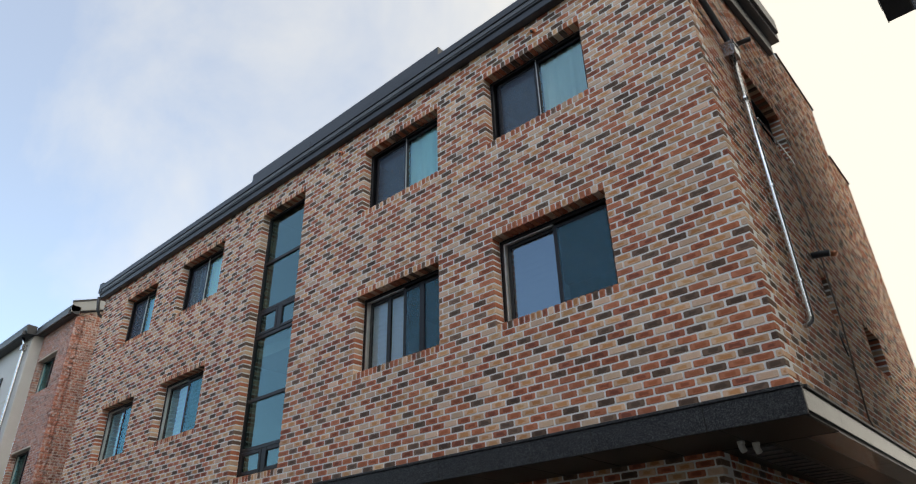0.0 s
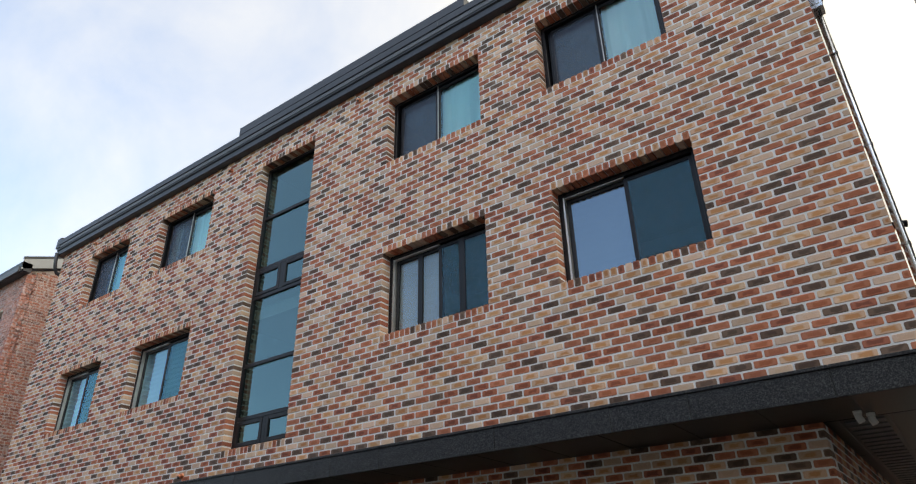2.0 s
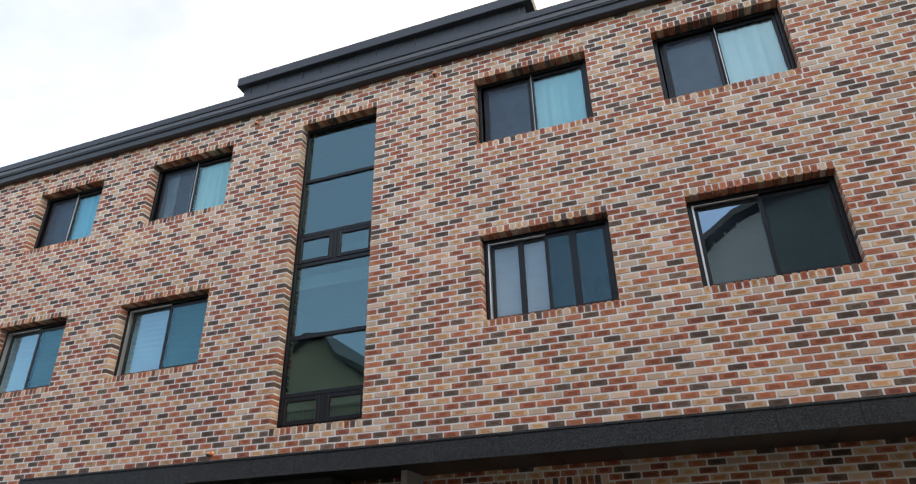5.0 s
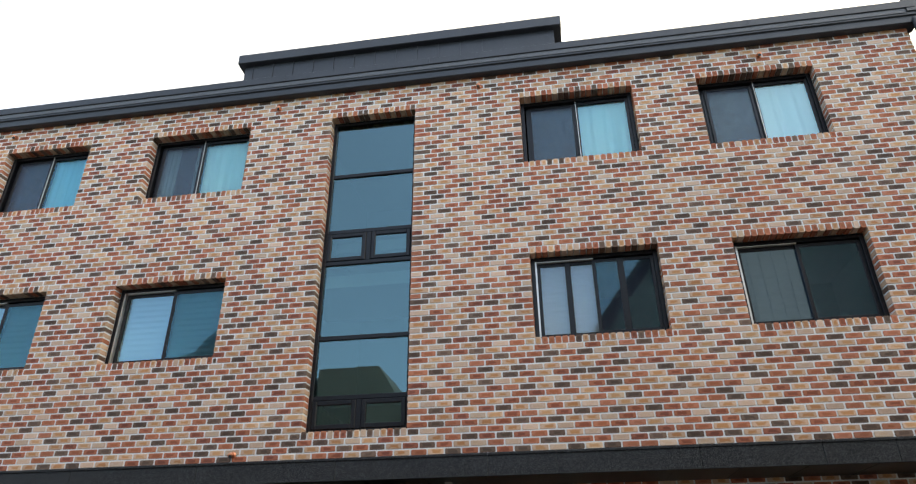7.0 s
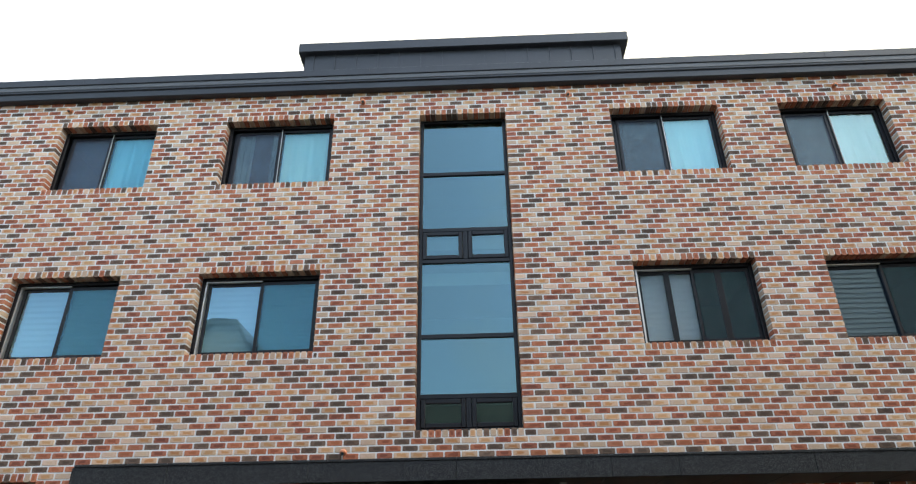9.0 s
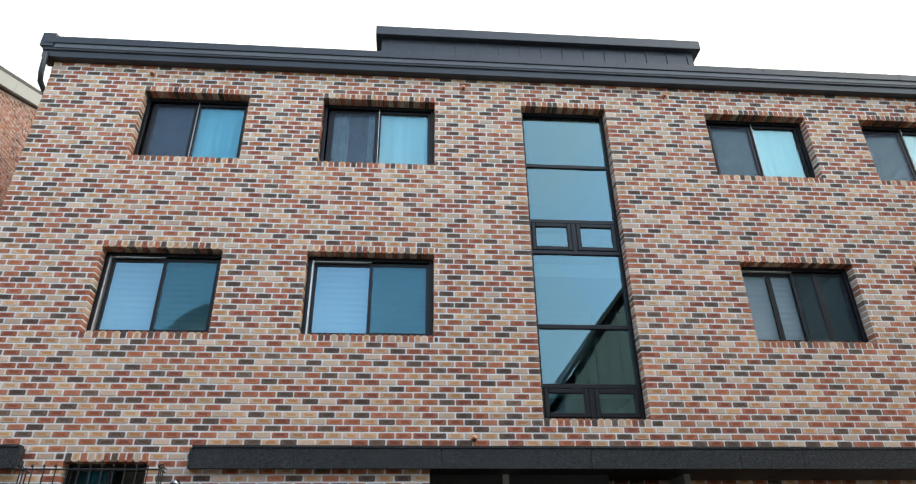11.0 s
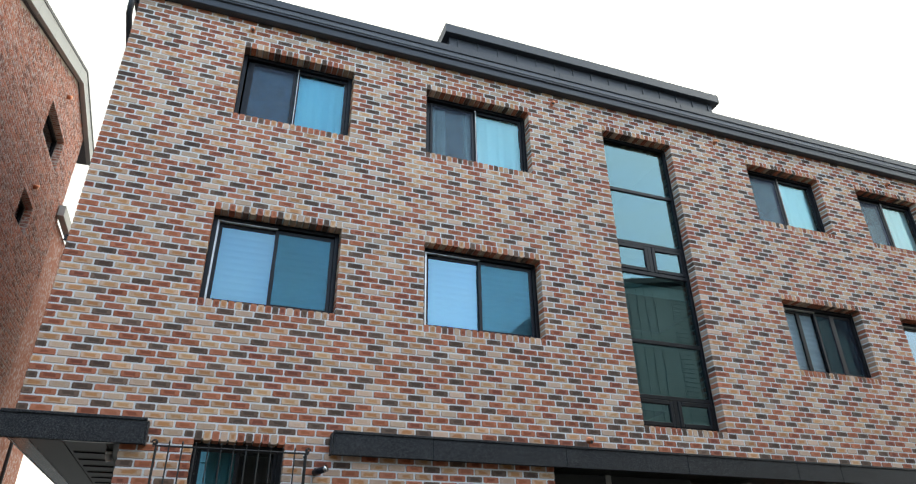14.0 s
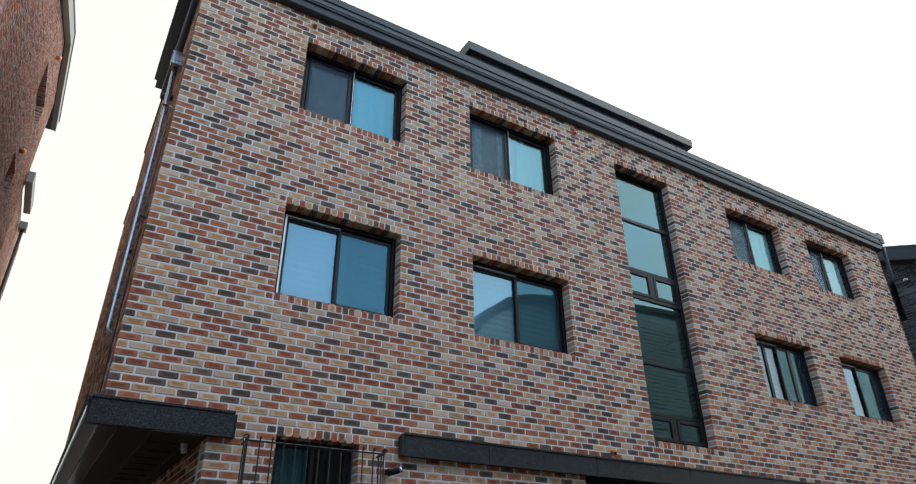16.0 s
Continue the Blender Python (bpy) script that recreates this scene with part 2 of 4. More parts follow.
def glass_material(name, tint, ior, coat=(0.45, 0.92, 1.0), haze=0.0):
    """A clear tinted pane: a mirror by its angle, else see-through."""
    m = bpy.data.materials.new(name)
    m.use_nodes = True
    nt = m.node_tree
    nt.nodes.clear()
    out = nt.nodes.new("ShaderNodeOutputMaterial")
    tr = nt.nodes.new("ShaderNodeBsdfTransparent")
    tr.inputs[0].default_value = (*tint, 1)
    gl = nt.nodes.new("ShaderNodeBsdfGlossy")
    gl.inputs["Roughness"].default_value = haze
    gl.inputs["Color"].default_value = (*coat, 1)
    fr = nt.nodes.new("ShaderNodeFresnel")
    fr.inputs["IOR"].default_value = ior
    tc = nt.nodes.new("ShaderNodeTexCoord")
    no = nt.nodes.new("ShaderNodeTexNoise")
    no.inputs["Scale"].default_value = 1.3
    bp = nt.nodes.new("ShaderNodeBump")
    bp.inputs["Strength"].default_value = 0.014
    bp.inputs["Distance"].default_value = 0.05
    nt.links.new(tc.outputs["Object"], no.inputs["Vector"])
    nt.links.new(no.outputs["Fac"], bp.inputs["Height"])
    nt.links.new(bp.outputs[0], gl.inputs["Normal"])
    mix = nt.nodes.new("ShaderNodeMixShader")
    nt.links.new(fr.outputs[0], mix.inputs[0])
    nt.links.new(tr.outputs[0], mix.inputs[1])
    nt.links.new(gl.outputs[0], mix.inputs[2])
    nt.links.new(mix.outputs[0], out.inputs[0])
    return m


def mesh_screen_material(cover):
    """Fine insect mesh: dark threads, mostly see-through."""
    m = bpy.data.materials.new("insect_mesh_%d" % round(cover * 100))
    m.use_nodes = True
    nt = m.node_tree
    b = nt.nodes["Principled BSDF"]
    b.inputs["Base Color"].default_value = (0.092, 0.117, 0.175, 1)
    b.inputs["Roughness"].default_value = 0.6
    no = nt.nodes.new("ShaderNodeTexNoise")
    no.inputs["Scale"].default_value = 5
    mr = nt.nodes.new("ShaderNodeMapRange")
    for k, v in enumerate((0.3, 0.7, 0.9 * cover, 1.1 * cover)):
        mr.inputs[1 + k].default_value = v
    nt.links.new(no.outputs["Fac"], mr.inputs[0])
    nt.links.new(mr.outputs[0], b.inputs["Alpha"])
    return m


M_GRANITE = granite_material()
M_POLISHED = granite_material("polished_granite", (0.03, 0.03, 0.032), 0.08, 0.4)
M_POLISHED.node_tree.nodes["Principled BSDF"].inputs["Roughness"].default_value = 0.16
M_POLISHED.node_tree.nodes["Principled BSDF"].inputs["Specular IOR Level"].default_value = 0.28
M_GLASS = glass_material("tinted_glass", (0.28, 0.76, 0.86), 2.0, (0.38, 0.86, 1.0))
M_GLASS_DEEP = glass_material("deep_blue_glass", (0.42, 0.86, 0.97), 2.1, (0.45, 0.85, 1.0))
M_GLASS_PALE = glass_material("pale_green_glass", (0.84, 0.99, 1.0), 2.2, (0.65, 0.95, 1.0))
M_GLASS_SOFT = glass_material("soft_cyan_glass", (0.73, 0.98, 1.0), 2.1, (0.55, 0.92, 1.0))
M_GLASS_DIM = glass_material("dim_glass", (0.16, 0.38, 0.42), 1.7, (0.45, 0.88, 1.0))
M_GLASS_SMOKE = glass_material("smoky_glass", (0.30, 0.35, 0.38), 2.9, (0.58, 0.80, 1.0))
M_GLASS_CURTAIN = glass_material("clear_smoky_glass", (0.76, 0.82, 0.86), 1.8, (0.75, 0.92, 1.0))
M_GLASS_DARK = glass_material("dark_glass", (0.25, 0.30, 0.38), 1.5, (0.9, 0.95, 1.0))
M_GLASS_BLUE = glass_material("reflective_blue_glass", (0.54, 0.86, 1.0), 2.7, (0.56, 0.87, 1.0))
M_GLASS_STAIR = glass_material("green_tinted_glass", (0.36, 0.62, 0.62), 2.35, (0.55, 0.90, 0.97))
M_MESH, M_MESH_FINE = mesh_screen_material(0.30), mesh_screen_material(0.07)
M_CLEAR = bpy.data.materials.new("clear_glass_edge")
M_CLEAR.use_nodes = True
M_CLEAR.node_tree.nodes.clear()
_o, _t = M_CLEAR.node_tree.nodes.new("ShaderNodeOutputMaterial"), M_CLEAR.node_tree.nodes.new("ShaderNodeBsdfTransparent")
_t.inputs[0].default_value = (0.96, 0.98, 0.98, 1)
M_CLEAR.node_tree.links.new(_t.outputs[0], _o.inputs[0])

# ---- builders ----


def link(name, verts, faces, mat, parent=None, uvs=None, smooth=False):
    me = bpy.data.meshes.new(name)
    me.from_pydata(verts, [], faces)
    if uvs is not None:
        lay = me.uv_layers.new(name="face")
        idx = np.empty(len(me.loops), dtype=np.int32)
        me.loops.foreach_get("vertex_index", idx)
        lay.data.foreach_set("uv", np.asarray(uvs, dtype=np.float32)[idx].ravel())
    me.materials.append(mat)
    me.update()
    if smooth:
        me.polygons.foreach_set("use_smooth", [True] * len(me.polygons))
    ob = new(name, me)
    ob.parent = parent
    return ob


def part(name, bm, mat, parent=None, label="", smooth=False):
    me = bpy.data.meshes.new(name)
    bmesh.ops.recalc_face_normals(bm, faces=bm.faces[:])
    bm.to_mesh(me)
    bm.free()
    me.materials.append(mat)
    if smooth:
        me.polygons.foreach_set("use_smooth", [True] * len(me.polygons))
    ob = new(name, me)
    ob.parent = parent
    return tagged(ob, label)


def box(bm, x0, x1, y0, y1, z0, z1, bevel=0.0):
    r = bmesh.ops.create_cube(bm, size=1.0)
    vs = r["verts"]
    bmesh.ops.scale(bm, vec=(x1 - x0, y1 - y0, z1 - z0), verts=vs)
    bmesh.ops.translate(bm, vec=((x0 + x1) / 2, (y0 + y1) / 2, (z0 + z1) / 2), verts=vs)
    if bevel:
        es = list({e for v in vs for e in v.link_edges})
        bmesh.ops.bevel(bm, geom=es, offset=bevel, segments=1, affect="EDGES", profile=0.5)
    return bm


def boxes(*rows, bevel=0.0):
    bm = bmesh.new()
    for r in rows:
        box(bm, *r, bevel=bevel)
    return bm


def prism(profile, axis, a, b):
    """A closed profile of points, drawn out along an axis from a to b. For 'x' the points are (y, z), for 'y' (x, z)."""
    bm = bmesh.new()
    rings = []
    for s in (a, b):
        rings.append([bm.verts.new((s, p, q) if axis == "x" else (p, s, q)) for p, q in profile])
    n = len(profile)
    bm.faces.new(rings[0])
    bm.faces.new(rings[1][::-1])
    for i in range(n):
        bm.faces.new((rings[0][i], rings[1][i], rings[1][(i + 1) % n], rings[0][(i + 1) % n]))
    return bm


def tube(points, radius, sides=12, bm=None):
    """A round pipe along a line of points."""
    bm = bm or bmesh.new()
    pts = [Vector(p) for p in points]
    rings = []
    for i, p in enumerate(pts):
        d = (pts[min(i + 1, len(pts) - 1)] - pts[max(i - 1, 0)]).normalized()
        u = d.orthogonal().normalized()
        if rings:
            u = (prev - prev.dot(d) * d).normalized()
        prev = u
        v = d.cross(u)
        rings.append([bm.verts.new(p + radius * (math.cos(2 * math.pi * k / sides) * u + math.sin(2 * math.pi * k / sides) * v)) for k in range(sides)])
    for a, b in zip(rings, rings[1:]):
        for k in range(sides):
            bm.faces.new((a[k], a[(k + 1) % sides], b[(k + 1) % sides], b[k]))
    bm.faces.new(rings[0][::-1])
    bm.faces.new(rings[-1])
    return bm


def pierced(name, mat, parent, origin, along, inward, length, z0, z1, holes, thick, label=""):
    """A wall of even thickness with openings right through it. Its face starts at origin and runs along; holes: (u0, u1, z0, z1)."""
    us = sorted({0.0, length, *[h[0] for h in holes], *[h[1] for h in holes]})
    zs = sorted({z0, z1, *[h[2] for h in holes], *[h[3] for h in holes]})
    us = [u for u in us if 0 <= u <= length]
    zs = [z for z in zs if z0 <= z <= z1]
    o, a, w = Vector(origin), Vector(along), Vector(inward)

    def solid(i, k):
        if not (0 <= i < len(us) - 1 and 0 <= k < len(zs) - 1):
            return False
        cu, cz = (us[i] + us[i + 1]) / 2, (zs[k] + zs[k + 1]) / 2
        return not any(h[0] < cu < h[1] and h[2] < cz < h[3] for h in holes)

    verts, faces, index = [], [], {}

    def vert(i, k, d):
        key = (i, k, d)
        if key not in index:
            p = o + a * us[i] + w * (thick * d)
            index[key] = len(verts)
            verts.append((p.x, p.y, zs[k]))
        return index[key]

    for i in range(len(us) - 1):
        for k in range(len(zs) - 1):
            if not solid(i, k):
                continue
            faces.append([vert(i, k, 0), vert(i + 1, k, 0), vert(i + 1, k + 1, 0), vert(i, k + 1, 0)])
            faces.append([vert(i, k, 1), vert(i, k + 1, 1), vert(i + 1, k + 1, 1), vert(i + 1, k, 1)])
            if not solid(i - 1, k):
                faces.append([vert(i, k, 0), vert(i, k + 1, 0), vert(i, k + 1, 1), vert(i, k, 1)])
            if not solid(i + 1, k):
                faces.append([vert(i + 1, k, 0), vert(i + 1, k, 1), vert(i + 1, k + 1, 1), vert(i + 1, k + 1, 0)])
            if not solid(i, k - 1):
                faces.append([vert(i, k, 0), vert(i, k, 1), vert(i + 1, k, 1), vert(i + 1, k, 0)])
            if not solid(i, k + 1):
                faces.append([vert(i, k + 1, 0), vert(i + 1, k + 1, 0), vert(i + 1, k + 1, 1), vert(i, k + 1, 1)])
    ob = link(name, verts, faces, mat, parent)
    return tagged(ob, label)


def brick_shape(u0, u1, v0, v1, proud, deep, rnd):
    """Corner points (u, v, depth) and faces of one brick with rounded corners and a soft arris."""
    cu = 0.009
    cv = 0.008
    ring = ((u0 + cu, v0), (u1 - cu, v0), (u1, v0 + cv), (u1, v1 - cv), (u1 - cu, v1), (u0 + cu, v1), (u0, v1 - cv), (u0, v0 + cv))
    mu, mv = (u0 + u1) / 2, (v0 + v1) / 2
    e = 0.0035
    pts, uvs = [], []
    tip = proud + rnd.uniform(-0.0015, 0.002)
    for level in range(3):
        for u, v in ring:
            if level == 0:
                u, v = u + (e if u < mu else -e), v + (e if v < mv else -e)
            pts.append((u, v, (-tip, -tip + 0.005, deep)[level]))
            uvs.append(((u - u0) / (u1 - u0), (v - v0) / (v1 - v0)))
    faces = [list(range(8))]
    for lv in (0, 8):
        for k in range(8):
            n = (k + 1) % 8
            faces.append([lv + k, lv + 8 + k, lv + 8 + n, lv + n])
    return pts, uvs, faces


def lay_bricks(origin, along, inward, length, z0, rows, holes, pitch, course, joint_u, joint_v, corner=(True, True), top=None, shift=0,
               reveal=0.15, header=0.0837, seed=1, parts=None, quoin=False, kinds=4, proud=0.006):
    """Lays courses in running bond and cuts them at the openings. A brick that ends at an opening or a corner is deep, so that it shows there
    too; rows of upright bricks run above and below the openings that ask for them. holes: (u0, u1, z0, z1, headed).
    parts: a test on (u, z) of the whole bricks that become objects of their own. Returns the joined mesh's data and the places of those."""
    rnd = random.Random(seed)
    o, a, w = Vector(origin), Vector(along), Vector(inward)
    piles = [([], [], []) for _ in range(kinds)]
    singles, below, now = [], [], []
    share = (0.44, 0.29, 0.11, 0.16)[:kinds]

    def family(u0, u1):
        """Which pile the next brick comes from: an even mix, seldom two alike side by side or stacked."""
        if kinds == 1:
            return 0
        w = list(share)
        if now and now[-1][1] > u0 - 0.05:
            w[now[-1][2]] *= 0.45 if now[-1][2] == 0 else 0.08
        for b0, b1, c in below:
            if b1 > u0 + 0.02 and b0 < u1 - 0.02:
                w[c] *= 0.6 if c == 0 else 0.3
        pick = rnd.choices(range(kinds), w)[0]
        now.append((u0, u1, pick))
        return pick

    def put(u0, u1, v0, v1, deep):
        pts, uv, fs = brick_shape(u0, u1, v0, v1, proud, deep, rnd)
        verts, faces, uvs = piles[family(u0, u1)]
        n = len(verts)
        for u, v, d in pts:
            p = o + a * u + w * d
            verts.append((p.x, p.y, v))
        uvs.extend(uv)
        faces.extend([[n + i for i in f] for f in fs])

    for k in range(rows):
        v0 = z0 + k * course
        mid = v0 + course / 2
        cuts, uprights = [], []
        below, now = now, []
        for h in holes:
            if h[2] - 0.01 < mid < h[3] + 0.01:
                cuts.append((h[0], h[1]))
            elif h[4] and (h[3] < mid < h[3] + course or h[2] - course < mid < h[2]):
                uprights.append((h[0], h[1], h[3] < mid))
        cuts.sort()
        segs, start = [], 0.0
        blocked = sorted(cuts + [(q[0], q[1]) for q in uprights])
        for c in blocked:
            if c[0] > start + 0.02:
                segs.append((start, c[0]))
            start = max(start, c[1])
        if start < length - 0.02:
            segs.append((start, length))
        cutset = {round(c, 3) for q in cuts for c in q}
        va, vb = v0 + joint_v / 2, v0 + course - joint_v / 2
        for s0, s1 in segs:
            off = ((k + shift) % 2) * pitch / 2
            i = math.floor((s0 - off) / pitch)
            stops = [s0]
            while off + i * pitch < s1:
                if off + i * pitch > s0 + 0.001:
                    stops.append(off + i * pitch)
                i += 1
            stops.append(s1)
            if len(stops) > 2 and stops[1] - stops[0] < 0.06:
                stops.pop(1)
            if len(stops) > 2 and stops[-1] - stops[-2] < 0.06:
                stops.pop(-2)
            for c0, c1 in zip(stops, stops[1:]):
                if quoin and c0 < 0.01 and c1 - c0 < 0.15:
                    continue
                if top and (mid > top(c0) or mid > top(c1)):
                    continue
                at0, at1 = abs(c0 - s0) < 0.004, abs(c1 - s1) < 0.004
                deep, u0, u1 = 0.004, c0 + joint_u / 2, c1 - joint_u / 2
                if at0:
                    if round(s0, 3) in cutset:
                        deep, u0 = reveal, s0 - proud
                    elif s0 < 0.01 and corner[0]:
                        deep, u0 = (0.098 if c1 - c0 > 0.15 else 0.198), -proud
                if at1:
                    if round(s1, 3) in cutset:
                        deep, u1 = reveal, s1 + proud
                    elif s1 > length - 0.01 and corner[1]:
                        deep, u1 = (0.098 if c1 - c0 > 0.15 else 0.198), length + proud
                if parts and deep < 0.01 and abs(c1 - c0 - pitch) < 0.002 and parts((c0 + c1) / 2, mid):
                    singles.append(((u0 + u1) / 2, mid, family(u0, u1)))
                    continue
                put(u0 + rnd.uniform(-0.0015, 0.0015) * (not at0), u1 + rnd.uniform(-0.0015, 0.0015) * (not at1), va + rnd.uniform(-0.001, 0.001), vb + rnd.uniform(-0.001, 0.001), deep)
        for q0, q1, above in uprights:
            n = max(1, round((q1 - q0) / header))
            st = (q1 - q0) / n
            for i in range(n):
                e0, e1 = q0 + i * st + 0.007, q0 + (i + 1) * st - 0.007
                if above:
                    put(e0, e1, v0 - 0.022, vb + 0.006, reveal)
                else:
                    put(e0, e1, va - 0.006, v0 + course + 0.014, reveal)
    return piles, singles


def heap(piles, mats, parent):
    """The joined bricks of each pile, one object a colour."""
    for (verts, faces, uvs), mat in zip(piles, mats):
        if verts:
            tagged(link("bricks", verts, faces, mat, parent, uvs), mat.name.replace("_", " ") + "s laid in running bond", kind="stuff")


def mouldings(name, profile, axis, a, b, mat, parent, label=""):
    return part(name, prism(profile, axis, a, b), mat, parent, label)


def glaze(bm, mat, parent, out):
    ob = part("pane", bm, mat, parent)
    ob.data.materials.append(M_CLEAR)
    for poly in ob.data.polygons:
        poly.material_index = 0 if poly.normal.dot(Vector(out)) > 0.5 else 1
    ob.visible_shadow = False
    return ob


# ---- ground ----
bm = bmesh.new()
bmesh.ops.create_grid(bm, x_segments=40, y_segments=40, size=600)
ground = tagged(part("ground", bm, M_CONCRETE), "grey concrete paving reaching into the distance", "ground", kind="structure")
road = tagged(part("road", boxes((-120, 120, -5.2, 4.2, -0.02, 0.012)), M_ASPHALT), "dark asphalt lane between the houses", "road", kind="structure")

# ---- apartment building ----
WEST, EAST, FRONT, BACK = -17.412, -1.405, 6.2, 14.4
P, C = 0.20980, 0.0820
JOINT_U, JOINT_V = 0.0180, 0.0170
Z0 = 8.555 - 100 * C          # a bed joint of the front wall
HEAD = Z0 + 101 * C          # underside of the upper window heads
LEDGE_T, LEDGE_B = 3.293, 3.030


building = tagged(new("apartment_building"), "three-storey apartment house of mixed red, tan and dark brick", "building")

COLS = [(-15.955, -14.362), (-13.240, -11.495), (-7.115, -5.410), (-4.478, -2.812)]
holes = []
for c0, c1 in COLS:
    holes.append((c0 - WEST, c1 - WEST, HEAD - 15 * C, HEAD, True))
    holes.append((c0 - WEST, c1 - WEST, HEAD - 48 * C, HEAD - 33 * C, True))
STAIR = (-10.128 - WEST, -8.752 - WEST, HEAD - 61 * C, HEAD, True)
SMALL = (8.0 * P, 12.5 * P, HEAD - 81 * C, HEAD - 67 * C, True)
LOW_W = (0.0, 4.75 * P, -1.0, 3.05, False)
LOW_E = (28.0 * P, EAST - WEST, -1.0, 3.05, False)
holes += [STAIR, SMALL, LOW_W, LOW_E]
LEN = EAST - WEST
WALL_TOP = 9.28
front = pierced("wall", M_MORTAR, building, (WEST, FRONT, 0), (1, 0, 0), (0, 1, 0), LEN, 0.0, WALL_TOP, [h[:4] for h in holes], 0.28, "front wall of flashed brick with pale joints")

# side walls: a gable part, then stepped parapets at the rear
SIDE = BACK - FRONT - 0.28
ES, BEND = FRONT + 0.28, 11.15


def side_top(y):
    if y < 10.9:
        return min(9.22 + 0.228 * (y - 6.0), 10.42)
    return T1 if y < 13.05 else T2


def bed(z):
    """The nearest bed joint."""
    return Z0 + round((z - Z0) / C) * C


def bond(y):
    """The nearest half-brick line of the side walls."""
    return FRONT + 0.098 + round((y - FRONT - 0.098) / (P / 2)) * P / 2


T1, T2 = bed(10.43), bed(9.29)
EH = [(bond(7.90) - ES, bond(9.30) - ES, bed(7.07), bed(8.10), True), (bond(10.52) - ES, bond(11.48) - ES, bed(4.46), bed(5.08), True), (bond(8.70) - ES, bond(9.0) - ES, bed(4.68), bed(5.26), True)]
for nm, x, inward, lab in (("wall", EAST, (-1, 0, 0), "east side wall of flashed brick"), ("wall", WEST, (1, 0, 0), "west side wall of flashed brick")):
    hs = EH if x == EAST else []
    sw = pierced(nm, M_MORTAR, building, (x, ES, 0), (0, 1, 0), inward, SIDE, 3.04, 9.15, [h[:4] for h in hs], 0.28, lab)
    bmg = prism([(6.3, 9.15), (6.3, 9.27), (10.9, 10.29), (10.9, T1), (13.05, T1), (13.05, T2), (BACK, T2), (BACK, 9.15)], "x", x, x + inward[0] * 0.28)
    part("gable", bmg, M_MORTAR, building)
    piles, _ = lay_bricks((x, FRONT + 0.098, 0), (0, 1, 0), inward, BACK - FRONT - 0.098, Z0 + 33 * C, 93, [(h[0] + 0.182, h[1] + 0.182, *h[2:]) for h in hs], P, C, JOINT_U, JOINT_V, corner=(False, True), top=lambda q: side_top(q + FRONT + 0.098) - 0.03, quoin=True, seed=5 if x == EAST else 6, proud=0.0035)
    heap(piles, M_BRICKS, sw)
    for y0, y1, z in ((10.9, 13.08, T1), (13.05, BACK + 0.03, T2)):
        bmc = boxes((min(x + 0.03 * -inward[0], x + 0.31 * inward[0]), max(x + 0.03 * -inward[0], x + 0.31 * inward[0]), y0, y1, z, z + 0.022), bevel=0.004)
        part("coping", bmc, M_METAL, building, "thin dark metal coping")
part("rear_wall", boxes((WEST + 0.28, EAST - 0.28, BACK - 0.28, BACK, 0, 9.34)), M_MORTAR, building)

# roof sheets, ridge parallel to the street
part("roof", prism([(6.03, 9.43), (10.6, 10.49), (13.0, 9.97), (13.0, 9.82), (10.6, 10.32), (6.03, 9.27)], "x", WEST + 0.02, EAST - 0.02), M_SLATE, building, "dark standing-seam metal roof")

# eaves gutter: three stepped bands
GP = [(6.30, 9.112), (6.09, 9.112), (6.075, 9.122), (6.068, 9.222), (6.05, 9.232), (6.042, 9.237), (6.038, 9.342), (6.02, 9.352), (6.012, 9.357), (6.01, 9.477), (6.025, 9.492), (6.10, 9.497), (6.30, 9.542)]
gut = mouldings("gutter", GP, "x", WEST - 0.15, EAST + 0.12, M_METAL, building, "dark grey stepped metal eaves gutter")
for gx in (-15.7, -13.4, -10.95, -8.5, -6.0, -3.6):
    part("gutter_seam", boxes((gx, gx + 0.006, 6.006, 6.03, 9.357, 9.477), bevel=0.001), M_METAL, gut)

# rooftop block behind the gutter
part("rooftop_block", boxes((-12.46, -6.44, 7.29, 11.5, 9.6, 11.05)), M_METAL, building, "dark metal-clad rooftop block")
cap = mouldings("rooftop_fascia", [(7.28, 11.035), (7.195, 11.045), (7.18, 11.055), (7.18, 11.255), (7.195, 11.27), (11.7, 11.335), (11.7, 11.035)], "x", -12.57, -6.30, M_METAL, building, "projecting dark metal roof fascia")
for k in range(15):
    px = -12.3 + k * 0.41
    part("seam", boxes((px, px + 0.02, 7.272, 7.29, 9.65, 11.035)), M_METAL, building)

# barge boards on the gable ends
for sx, x in ((1, EAST), (-1, WEST)):
    x0, x1 = sorted((x + sx * 0.005, x + sx * 0.20))
    part("bargeboard", prism([(6.02, 9.29), (10.45, 10.27), (10.45, 10.59), (6.02, 9.55)], "x", x0, x1), M_METAL, building, "dark metal bargeboard")
    x4, x5 = sorted((x + sx * 0.005, x + sx * 0.085))
    part("barge_soffit", prism([(6.3, 9.05), (10.25, 9.91), (10.25, 10.19), (6.3, 9.33)], "x", x4, x5), M_METAL, building, "dark metal verge board")
    x2, x3 = sorted((x + sx * 0.20, x + sx * 0.25))
    part("barge_trim", prism([(7.4, 9.69), (10.3, 10.33), (10.3, 10.63), (7.4, 9.99)], "x", x2, x3), M_METAL, building)

